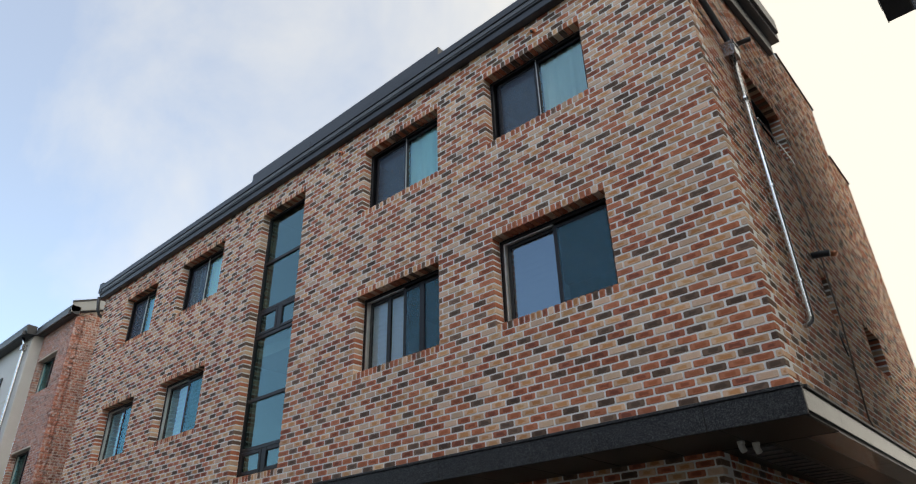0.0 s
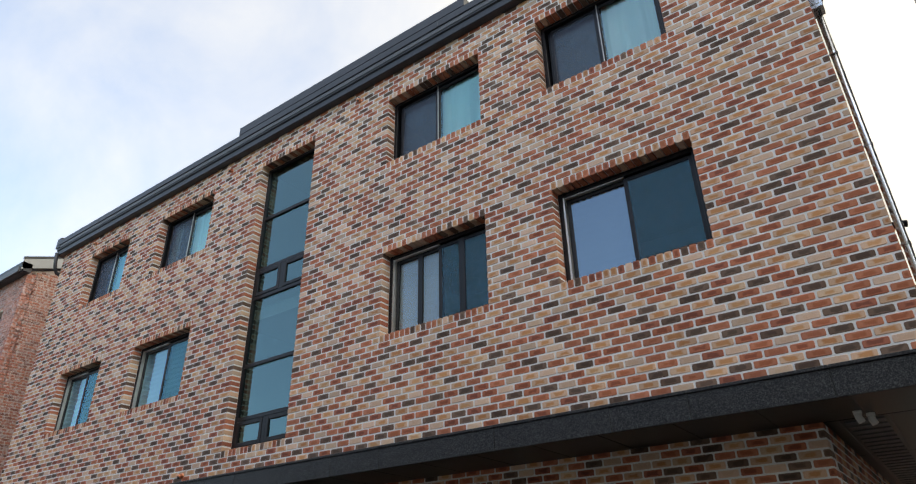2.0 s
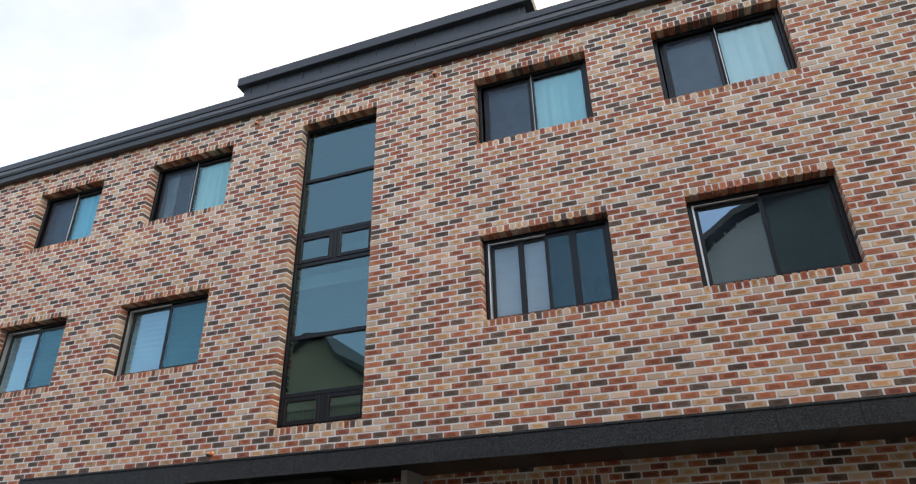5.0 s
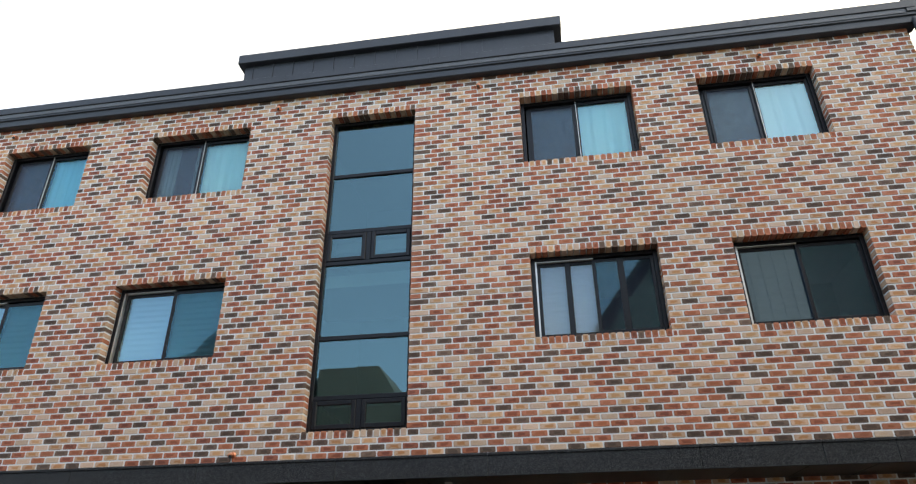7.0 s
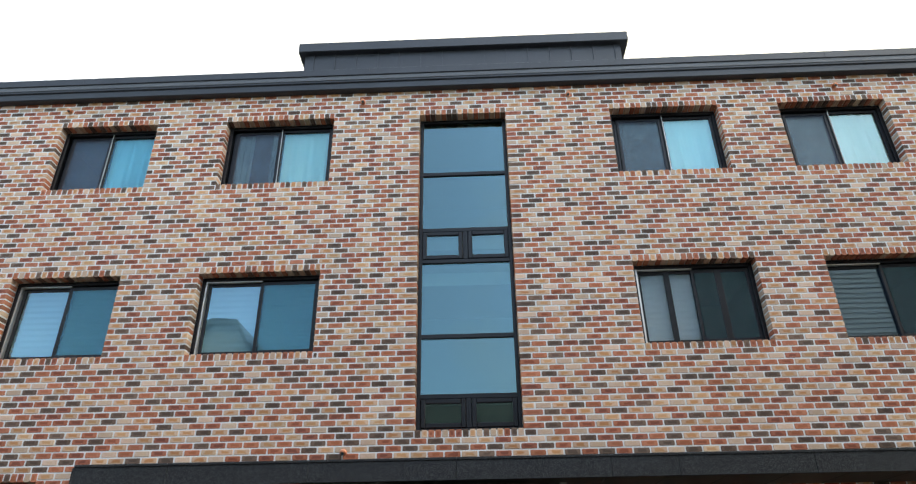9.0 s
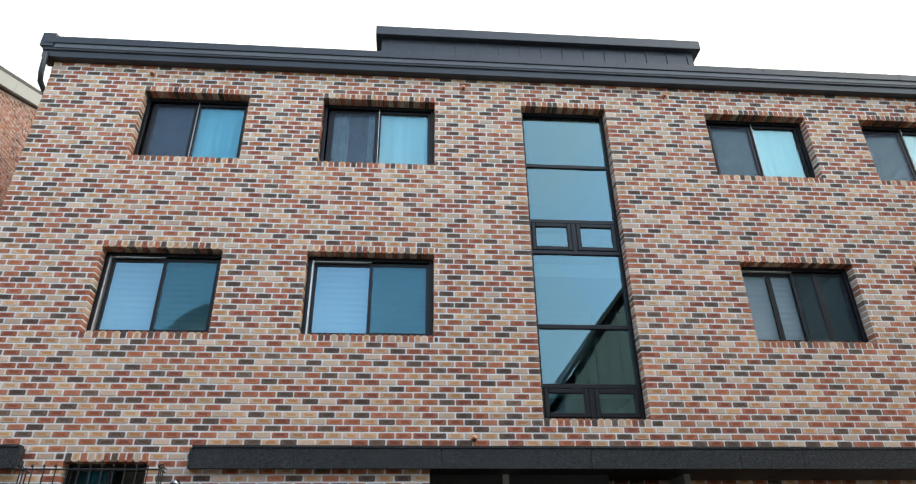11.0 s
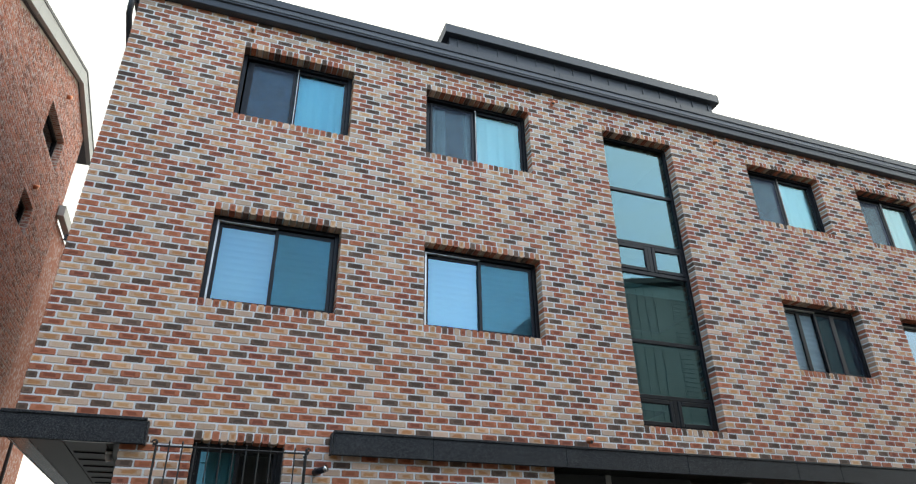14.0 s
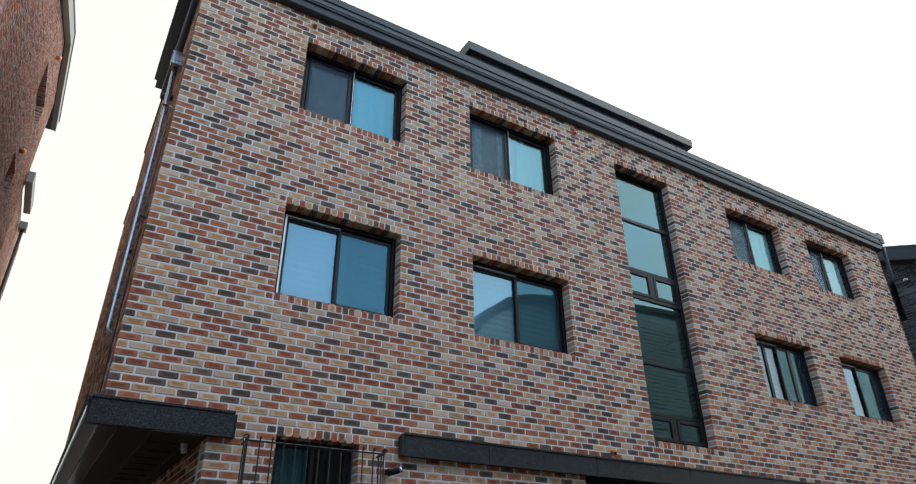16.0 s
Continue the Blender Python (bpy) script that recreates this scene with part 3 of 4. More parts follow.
# front bricks
NEAR = lambda u, z: 3.35 < z < 4.60 and u < 4.35
piles, singles = lay_bricks((WEST, FRONT, 0), (1, 0, 0), (0, 1, 0), LEN, Z0 - 4 * C, 113, holes, P, C, JOINT_U, JOINT_V, top=lambda q: WALL_TOP, shift=1, seed=3, parts=NEAR)
heap(piles, M_BRICKS, front)
FRONT_SINGLES = singles

# ---- ledge of black granite and the canopy below it ----
ledge = part("ledge", boxes((-14.29, EAST + 0.085, 6.115, 6.19, LEDGE_B + 0.01, LEDGE_T - 0.03), (-17.51, -16.20, 6.115, 6.19, LEDGE_B + 0.01, LEDGE_T - 0.03)), M_VOID, building, "black granite ledge over the ground floor")


def slab(x0, x1, y0, y1, z0, z1, mat=M_GRANITE):
    part("slab", boxes((x0 + 0.0015, x1 - 0.0015, y0, y1, z0, z1), bevel=0.004), mat, ledge)


xs = [-14.29, -13.13, -11.4, -9.6, -7.75, -6.95, -5.35, -4.05, -3.3, -2.15, EAST + 0.10]
for a0, a1 in zip(xs, xs[1:]):
    slab(a0, a1, 6.09, 6.115, LEDGE_B, LEDGE_T - 0.03, M_GRANITE)
    slab(a0, a1, 6.075, 6.19, LEDGE_T - 0.03, LEDGE_T)
slab(-17.51, -16.20, 6.09, 6.115, LEDGE_B, LEDGE_T - 0.03)
slab(-17.51, -16.20, 6.075, 6.19, LEDGE_T - 0.03, LEDGE_T)
slab(-14.315, -14.29, 6.09, 6.19, LEDGE_B, LEDGE_T - 0.03)
slab(-16.20, -16.175, 6.09, 6.19, LEDGE_B, LEDGE_T - 0.03)
# the ledge's returns along the side walls
for x0, x1 in ((EAST + 0.075, EAST + 0.10), (WEST - 0.122, WEST - 0.097)):
    for k in range(9):
        ya = 6.115 + k * 0.99
        part("side_slab", boxes((x0, x1, ya + 0.0015, ya + 0.9885, 3.072 if x0 > -5 else 3.13, LEDGE_T - 0.03), bevel=0.003), M_POLISHED, ledge, "polished black granite facing")
    part("side_cap", boxes((min(x0, EAST if x0 > -5 else x0) - (0.02 if x0 < -5 else 0), max(x1, WEST if x0 < -5 else x1) + (0.02 if x0 > -5 else 0), 6.19, BACK, LEDGE_T - 0.03, LEDGE_T), bevel=0.003), M_GRANITE, ledge)

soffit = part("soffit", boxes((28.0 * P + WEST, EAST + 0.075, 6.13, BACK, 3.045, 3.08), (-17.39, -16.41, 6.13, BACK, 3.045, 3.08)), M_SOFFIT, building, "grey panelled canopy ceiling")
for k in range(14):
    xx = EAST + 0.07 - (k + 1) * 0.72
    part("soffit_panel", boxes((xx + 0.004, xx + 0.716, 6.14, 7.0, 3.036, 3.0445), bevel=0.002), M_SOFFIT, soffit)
# long panels beside the building: a polished edge strip, plain panels, and on the west a vented one
for k in range(3):
    ya, yb = 6.16 + k * 2.96, 6.16 + k * 2.96 + 2.955
    part("edge_strip", boxes((-17.39, -17.235, ya, yb, 3.036, 3.0445), bevel=0.002), M_POLISHED, soffit, "polished granite edge strip")
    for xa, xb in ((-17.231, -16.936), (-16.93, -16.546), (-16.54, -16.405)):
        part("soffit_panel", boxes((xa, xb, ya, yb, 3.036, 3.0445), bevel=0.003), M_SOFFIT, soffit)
    ye = max(ya, 7.02)
    part("edge_strip", boxes((-1.60, EAST + 0.074, ye, yb, 3.036, 3.0445), bevel=0.002), M_POLISHED, soffit, "polished granite edge strip")
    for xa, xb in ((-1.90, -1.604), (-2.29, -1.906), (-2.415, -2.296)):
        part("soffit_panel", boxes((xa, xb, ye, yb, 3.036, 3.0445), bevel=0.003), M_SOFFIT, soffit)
part("edge_bevel", prism([(-17.391, 3.036), (-17.508, 3.128), (-17.485, 3.14), (-17.391, 3.06)], "y", 6.116, BACK), M_GRANITE, soffit, "sloping black granite edge")
for k in range(19):
    ys = 6.715 + k * 0.414
    part("louvre", boxes((-16.90, -16.58, ys, ys + 0.035, 3.027, 3.0355), bevel=0.004), M_VOID, soffit)
for k in range(30):
    ys = 7.10 + k * 0.235
    part("louvre", boxes((-2.26, -1.94, ys, ys + 0.14, 3.022, 3.0355), bevel=0.004), M_SLATE, soffit, "grey vent slat")
part("edge_trim", boxes((-16.93, -16.46, 6.128, 6.155, 3.03, 3.043), bevel=0.002), M_STEEL, soffit, "bright steel edge trim")

# recessed ground-floor walls
for x0, x1, y, hs, sd in ((-9.3, -2.42, 7.0, [(1.2, 3.4, 0.6, 2.80, True)], 11), ):
    lw = pierced("wall", M_MORTAR, building, (x0, y, 0), (1, 0, 0), (0, 1, 0), x1 - x0, 0, 3.04, [h[:4] for h in hs], 0.25, "recessed ground-floor wall of flashed brick")
    piles, _ = lay_bricks((x0, y, 0), (1, 0, 0), (0, 1, 0), x1 - x0, Z0 - 4 * C, 37, hs, P, C, JOINT_U, JOINT_V, seed=sd, top=lambda q: 3.03)
    heap(piles, M_BRICKS, lw)
lw = pierced("wall", M_MORTAR, building, (-2.42, 7.25, 0), (0, 1, 0), (-1, 0, 0), BACK - 7.25, 0, 3.04, [], 0.25, "ground-floor side wall of flashed brick")
piles, _ = lay_bricks((-2.42, 7.25, 0), (0, 1, 0), (-1, 0, 0), BACK - 7.25, Z0 - 4 * C, 37, [], P, C, JOINT_U, JOINT_V, seed=12, corner=(False, False), top=lambda q: 3.03)
heap(piles, M_BRICKS, lw)
lw = pierced("wall", M_MORTAR, building, (-16.402, 6.48, 0), (0, 1, 0), (1, 0, 0), BACK - 6.48, 0, 3.04, [], 0.25, "ground-floor side wall of flashed brick")
piles, _ = lay_bricks((-16.402, 6.48, 0), (0, 1, 0), (1, 0, 0), BACK - 6.48, Z0 - 4 * C, 37, [], P, C, JOINT_U, JOINT_V, seed=13, corner=(False, False), top=lambda q: 3.03)
heap(piles, M_BRICKS, lw)
# beam and back wall near-black: the recess's shade is put into their colour
part("beam", boxes((-11.50, -9.3, 6.5, 7.2, 2.75, 3.03)), M_VOID, building, "beam over the entrance recess, near-black for its shade")
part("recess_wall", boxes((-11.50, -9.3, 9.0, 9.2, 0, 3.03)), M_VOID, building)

# ---- windows ----
FR = FRONT + 0.15             # front of the frames


def pane(x0, x1, z0, z1, y, mat, parent):
    """A glass pane whose street face mirrors; its other faces are clear."""
    return glaze(boxes((x0, x1, y, y + 0.008, z0, z1)), mat, parent, (0, -1, 0))


def frame_ring(x0, x1, z0, z1, y0, y1, w, bevel=0.004):
    return boxes((x0, x0 + w, y0, y1, z0, z1), (x1 - w, x1, y0, y1, z0, z1), (x0 + w, x1 - w, y0, y1, z1 - w, z1), (x0 + w, x1 - w, y0, y1, z0, z0 + w), bevel=bevel)


def folds(x0, x1, z0, z1, y, amp, waves, seed):
    """Hanging cloth with uneven folds and a little thickness."""
    rnd = random.Random(seed)
    n = 60
    ph = [rnd.uniform(0, 6.28) for _ in range(4)]
    bm = bmesh.new()
    rows = []
    for j in range(9):
        z = z1 + (z0 - z1) * j / 8
        s = 0.6 + 0.4 * j / 8
        rows.append([bm.verts.new((x0 + (x1 - x0) * i / n, y + amp * s * (math.sin(waves * 6.283 * i / n + ph[0] + 0.3 * math.sin(j * 0.5)) + 0.5 * math.sin(waves * 1.7 * 6.283 * i / n + ph[1])), z)) for i in range(n + 1)])
    for r0, r1 in zip(rows, rows[1:]):
        for i in range(n):
            bm.faces.new((r0[i], r1[i], r1[i + 1], r0[i + 1]))
    return bm


def room(x0, x1, z0, z1, parent, depth=2.2):
    """The room behind a window: walls, floor and ceiling."""
    y0, y1 = FRONT + 0.29, FRONT + 0.29 + depth
    return part("room", boxes((x0 - 0.5, x0 - 0.42, y0, y1, z0 - 0.8, z1 + 0.3), (x1 + 0.42, x1 + 0.5, y0, y1, z0 - 0.8, z1 + 0.3), (x0 - 0.5, x1 + 0.5, y1, y1 + 0.08, z0 - 0.8, z1 + 0.3),
                              (x0 - 0.5, x1 + 0.5, y0, y1, z0 - 0.88, z0 - 0.8), (x0 - 0.5, x1 + 0.5, y0, y1, z1 + 0.3, z1 + 0.38)), M_ROOM, parent)


def sliding_window(x0, x1, z0, z1, upper, seed, four=False, dim=False, tone=None):
    """A black two-leaf sliding window in its opening, with cloth or blinds behind."""
    rnd = random.Random(seed)
    win = part("window", frame_ring(x0 + 0.008, x1 - 0.008, z0 - 0.004, z1 - 0.002, FR, FR + 0.12, 0.055), M_FRAME, building,
               "black sliding window, " + ("insect screen on one leaf, pale curtain" if upper else "blind drawn behind tinted glass"))
    a0, a1, b0, b1 = x0 + 0.063, x1 - 0.063, z0 + 0.051, z1 - 0.057
    m = (a0 + a1) / 2
    part("track", boxes((a0, a0 + 0.022, FR + 0.006, FR + 0.06, b0, b1), (a0 + 0.022, m, FR + 0.012, FR + 0.06, b1 - 0.015, b1)) if not upper else boxes((m - 0.004, m + 0.003, FR + 0.004, FR + 0.02, b0, b1)), M_ALU, win, "silver aluminium track")
    for side, (s0, s1, y) in enumerate(((a0 + 0.022, m + 0.03, FR + 0.062), (m - 0.02, a1, FR + 0.030))):
        sash = part("sash", frame_ring(s0, s1, b0 + 0.002, b1 - 0.016, y, y + 0.03, 0.045, 0.003), M_FRAME, win)
        pane(s0 + 0.045, s1 - 0.045, b0 + 0.047, b1 - 0.061, y + 0.012, (M_GLASS_CURTAIN if four else M_GLASS_SMOKE if dim else M_GLASS_BLUE) if (not upper and side == 0) else ((tone or M_GLASS) if upper or not dim else M_GLASS_DIM), sash)
    if upper:
        scr = part("insect_screen", boxes((a0 + 0.105, m - 0.03, FR + 0.045, FR + 0.047, b0 + 0.03, b1 - 0.06)), M_MESH, win, "grey insect mesh")
        part("screen_frame", frame_ring(a0 + 0.065, m - 0.024, b0 + 0.004, b1 - 0.03, FR + 0.036, FR + 0.056, 0.04, 0.003), M_FRAME, scr)
        part("curtain", folds(m - 0.02, a1 - 0.02, b0, b1 - 0.03, FR + 0.105, 0.010, 4.5, seed), M_CURTAIN, win, "white curtain hanging in soft folds", True)
        if seed == 24:
            part("curtain", folds(a0 + 0.02, a0 + 0.34, b0, b1 - 0.03, FR + 0.118, 0.012, 4, seed + 1), M_CURTAIN, win, "white curtain drawn aside", True)
            part("curtain", folds(m - 0.17, m - 0.03, b0, b1 - 0.03, FR + 0.118, 0.010, 2, seed + 2), M_CURTAIN, win, "white curtain drawn aside", True)
    else:
        for s0, s1, d in ((a0, m, 0.0), (m, a1, 0.0)):
            if dim and s0 == m:
                continue
            n = 12
            hgt = (b1 - b0 - 0.03) / n
            for k in range(n):
                zz = b0 + k * hgt
                part("blind_slat", prism([(FR + 0.105, zz), (FR + 0.113, zz + hgt * 0.5), (FR + 0.105, zz + hgt), (FR + 0.108, zz + hgt), (FR + 0.116, zz + hgt * 0.5), (FR + 0.108, zz)], "x", s0, s1 - 0.004), (M_BLIND if four else M_BLIND_TEAL) if dim else (M_BLIND if s0 == a0 else M_BLIND_TEAL), win)
        part("insect_screen", boxes((m + 0.03, a1 - 0.04, FR + 0.022, FR + 0.024, b0 + 0.03, b1 - 0.06)), M_MESH_FINE, win, "grey insect mesh")
        if four:
            part("stile", boxes((a0 + 0.40, a0 + 0.475, FR + 0.056, FR + 0.09, b0, b1 - 0.016), bevel=0.003), M_FRAME, win)
            part("stile", boxes((m + 0.31, m + 0.395, FR + 0.02, FR + 0.05, b0, b1 - 0.016), bevel=0.003), M_FRAME, win)
    room(x0, x1, z0, z1, win)
    return win


for i, (c0, c1) in enumerate(COLS):
    # deep to pale tints put each pane's differing sky reflection into glass colour
    sliding_window(c0, c1, HEAD - 15 * C + 0.014, HEAD - 0.022, True, 21 + i * 3, tone=(M_GLASS_DEEP, M_GLASS_SOFT, M_GLASS_SOFT, M_GLASS_PALE)[i])
    sliding_window(c0, c1, HEAD - 48 * C + 0.014, HEAD - 33 * C - 0.022, False, 22 + i * 3, four=(i == 2), dim=(i >= 2))

# tall stair window
sx0, sx1 = WEST + STAIR[0], WEST + STAIR[1]
sz0, sz1 = HEAD - 61 * C + 0.014, HEAD - 0.022
stair = part("window", frame_ring(sx0 + 0.008, sx1 - 0.008, sz0 - 0.004, sz1 - 0.002, FR, FR + 0.11, 0.05), M_FRAME, building, "tall black-framed stair window of greenish tinted glass")
LV = [sz0 + 0.05, 4.11, 4.935, 6.075, 6.59, 7.58, sz1 - 0.05]
ia, ib = sx0 + 0.058, sx1 - 0.058
for z in LV[1:-1]:
    part("transom", boxes((ia, ib, FR + 0.004, FR + 0.10, z - 0.03, z + 0.03), bevel=0.004), M_FRAME, stair)
for k in range(6):
    zl, zh = LV[k] + (0.03 if k else 0), LV[k + 1] - (0.03 if k < 5 else 0)
    if k in (0, 3):
        xm = (ia + ib) / 2
        part("mullion", boxes((xm - 0.035, xm + 0.035, FR + 0.004, FR + 0.10, zl, zh), bevel=0.004), M_FRAME, stair)
        for q0, q1 in ((ia, xm - 0.035), (xm + 0.035, ib)):
            cas = part("casement", frame_ring(q0 + 0.004, q1 - 0.004, zl + 0.004, zh - 0.004, FR - 0.004, FR + 0.05, 0.062, 0.008), M_FRAME, stair)
            pane(q0 + 0.066, q1 - 0.066, zl + 0.066, zh - 0.066, FR + 0.02, M_GLASS_STAIR, cas)
    else:
        pane(ia, ib, zl, zh, FR + 0.03, M_GLASS_STAIR, stair)
room(sx0, sx1, sz0, sz1, stair, 3.2)
part("landing", boxes((sx0 - 0.4, sx1 + 0.4, FRONT + 0.3, FRONT + 1.6, 5.75, 5.95), (sx0 - 0.4, sx1 + 0.4, FRONT + 1.8, FRONT + 3.2, 4.4, 4.6), (sx0 - 0.4, sx1 + 0.4, FRONT + 1.8, FRONT + 3.2, 7.1, 7.3)), M_PALE, stair, "pale concrete stair landings")

# small barred ground-floor window
wx0, wx1, wz0, wz1 = WEST + SMALL[0], WEST + SMALL[1], SMALL[2], SMALL[3]
sw = part("window", frame_ring(wx0 + 0.006, wx1 - 0.006, wz0, wz1 - 0.002, FR, FR + 0.11, 0.05), M_FRAME, building, "small black sliding window behind an iron grille")
wm = (wx0 + wx1) / 2
part("sash", frame_ring(wx0 + 0.056, wm + 0.02, wz0 + 0.05, wz1 - 0.055, FR + 0.05, FR + 0.08, 0.04, 0.003), M_FRAME, sw)
part("sash", frame_ring(wm - 0.02, wx1 - 0.056, wz0 + 0.05, wz1 - 0.055, FR + 0.02, FR + 0.05, 0.04, 0.003), M_FRAME, sw)
pane(wx0 + 0.096, wm - 0.02, wz0 + 0.09, wz1 - 0.095, FR + 0.065, M_GLASS_DIM, sw)
pane(wm + 0.02, wx1 - 0.096, wz0 + 0.09, wz1 - 0.095, FR + 0.035, M_GLASS_DARK, sw)
part("curtain", folds(wx0 + 0.06, wm, wz0 + 0.05, wz1 - 0.06, FR + 0.17, 0.012, 4, 77), M_CURTAIN, sw, "white curtain behind one leaf", True)
room(wx0, wx1, wz0, wz1, sw)

# east side windows
for (h0, h1, z0, z1, _) in EH:
    y0, y1 = ES + h0, ES + h1
    ew = part("window", boxes((EAST - 0.24, EAST - 0.14, y0, y0 + 0.05, z0, z1), (EAST - 0.24, EAST - 0.14, y1 - 0.05, y1, z0, z1), (EAST - 0.24, EAST - 0.14, y0, y1, z1 - 0.05, z1), (EAST - 0.24, EAST - 0.14, y0, y1, z0, z0 + 0.05), (EAST - 0.22, EAST - 0.15, (y0 + y1) / 2 - 0.025, (y0 + y1) / 2 + 0.025, z0, z1), bevel=0.003), M_FRAME, building, "black side window deep in the brick")
    glaze(boxes((EAST - 0.20, EAST - 0.192, y0 + 0.05, y1 - 0.05, z0 + 0.05, z1 - 0.05)), M_GLASS, ew, (1, 0, 0))
    part("room", boxes((EAST - 1.4, EAST - 1.3, y0 - 0.3, y1 + 0.3, z0 - 0.3, z1 + 0.3), (EAST - 1.3, EAST - 0.29, y0 - 0.3, y0 - 0.2, z0 - 0.3, z1 + 0.3), (EAST - 1.3, EAST - 0.29, y1 + 0.2, y1 + 0.3, z0 - 0.3, z1 + 0.3), (EAST - 1.3, EAST - 0.29, y0 - 0.2, y1 + 0.2, z1 + 0.2, z1 + 0.3), (EAST - 1.3, EAST - 0.29, y0 - 0.2, y1 + 0.2, z0 - 0.3, z0 - 0.2)), M_ROOM, ew)

# ---- fittings on the walls ----


def vent_cap(x, z, y=FRONT - 0.005, parent=building):
    """A copper vent hood: a short spout with a domed, half-open cap."""
    bm = bmesh.new()
    tube([(x, y + 0.02, z), (x, y - 0.012, z)], 0.042, 16, bm)
    tube([(x, y - 0.010, z), (x, y - 0.035, z - 0.003), (x, y - 0.055, z - 0.012), (x, y - 0.066, z - 0.022)], 0.034, 16, bm)
    cap_ob = part("vent_cap", bm, M_COPPER, parent, "small copper vent cap", True)
    # solid near-black plug, painted as the shade inside the open mouth
    part("mouth", tube([(x, y - 0.05, z - 0.028), (x, y - 0.0685, z - 0.033)], 0.02, 12), M_VOID, cap_ob)


for vx, vz in ((-15.89, 8.945), (-11.046, 8.92), (-7.738, 8.92), (-3.52, 8.905), (-11.0, 3.40)):
    vent_cap(vx, vz)


def downpipe(sx, x, y, ztop, zbot):
    """Steel downpipe with a box hopper, clamps, and the dark spout that feeds it from the gutter."""
    px = x + sx * 0.075
    hp = part("rain_hopper", boxes((px - 0.075, px + 0.075, y - 0.09, y + 0.09, ztop - 0.10, ztop + 0.10), (px - 0.085, px + 0.085, y - 0.10, y + 0.10, ztop + 0.085, ztop + 0.115), (px - 0.04, px + 0.04, y - 0.096, y - 0.09, ztop - 0.05, ztop + 0.05), bevel=0.005), M_STEEL, building, "square stainless steel rain hopper")
    pipe = part("downpipe", tube([(px, y, ztop - 0.09), (px, y, (ztop + zbot) / 2), (px, y, zbot + 0.10), (px, y, zbot + 0.05), (px - sx * 0.012, y, zbot + 0.018), (px - sx * 0.04, y, zbot), (x, y, zbot)], 0.038, 16), M_STEEL, building, "round stainless steel downpipe", True)
    for z in (ztop - 0.75, (ztop + zbot) / 2 - 0.2, zbot + 0.45):
        part("clamp", tube([(px, y, z - 0.015), (px, y, z + 0.015)], 0.044, 16), M_STEEL, pipe)
        part("bracket", boxes((min(x, px), max(x, px), y - 0.006, y + 0.006, z - 0.01, z + 0.01)), M_STEEL, pipe)
    part("spout", tube([(x + sx * 0.06, 6.03, 9.15), (x + sx * 0.06, 6.05, 8.95), (x + sx * 0.065, 6.08, ztop + 0.62), (x + sx * 0.07, 6.14, ztop + 0.5), (px, y - 0.02, ztop + 0.22), (px, y, ztop + 0.09)], 0.04, 12), M_METAL, building, "dark metal gutter spout", True)


downpipe(1, EAST, 7.22, 7.76, 4.14)
downpipe(-1, WEST, 7.05, 8.17, 4.22)

# thin cable conduit and a flue on the east side
part("conduit", tube([(EAST + 0.02, 9.05, 6.9), (EAST + 0.02, 9.04, 6.2), (EAST + 0.02, 9.03, 5.64), (EAST + 0.02, 9.02, 4.66), (EAST + 0.02, 8.80, 3.46), (EAST + 0.03, 8.9, 3.38), (EAST + 0.03, 14.3, 3.38)], 0.010, 8), M_CONDUIT, building, "thin brown conduit", True)
part("cable_hook", tube([(EAST + 0.01, 8.9, 4.44), (EAST + 0.04, 8.65, 4.46), (EAST + 0.05, 8.52, 4.36), (EAST + 0.05, 8.56, 4.24), (EAST + 0.03, 8.75, 4.18), (EAST + 0.01, 8.9, 4.22)], 0.010, 8), M_METAL, building, "", True)
part("sill_rail", tube([(EAST, 7.84, 7.12), (EAST + 0.03, 7.86, 7.12), (EAST + 0.03, 8.5, 7.12), (EAST + 0.03, 9.24, 7.12), (EAST, 9.26, 7.12)], 0.012, 8), M_STEEL, building, "thin steel rail at the sill", True)
flue = part("flue", tube([(EAST, 8.6, 5.43), (EAST + 0.10, 8.6, 5.42), (EAST + 0.20, 8.6, 5.40)], 0.042, 12), M_METAL, building, "short dark flue pipe", True)
part("vent_cap", tube([(EAST, 9.85, 5.93), (EAST + 0.06, 9.85, 5.92), (EAST + 0.08, 9.85, 5.90)], 0.04, 12), M_COPPER, building, "small copper vent cap", True)
part("flue", tube([(EAST, 8.0, 8.52), (EAST + 0.12, 8.0, 8.51), (EAST + 0.20, 8.0, 8.50)], 0.036, 12), M_METAL, building, "short dark flue pipe", True)
part("flue", tube([(WEST, 7.3, 7.75), (WEST - 0.10, 7.3, 7.74), (WEST - 0.16, 7.3, 7.73)], 0.045, 12), M_METAL, building, "short dark flue pipe", True)
part("cable", tube([(WEST - 0.03, 6.42, 6.7), (WEST - 0.035, 6.42, 5.4), (WEST - 0.03, 6.42, 3.30)], 0.006, 8), M_METAL, building, "", True)
part("cable_hook", tube([(WEST, 6.4, 5.36), (WEST - 0.07, 6.4, 5.37), (WEST - 0.075, 6.4, 5.30)], 0.016, 8), M_METAL, building)


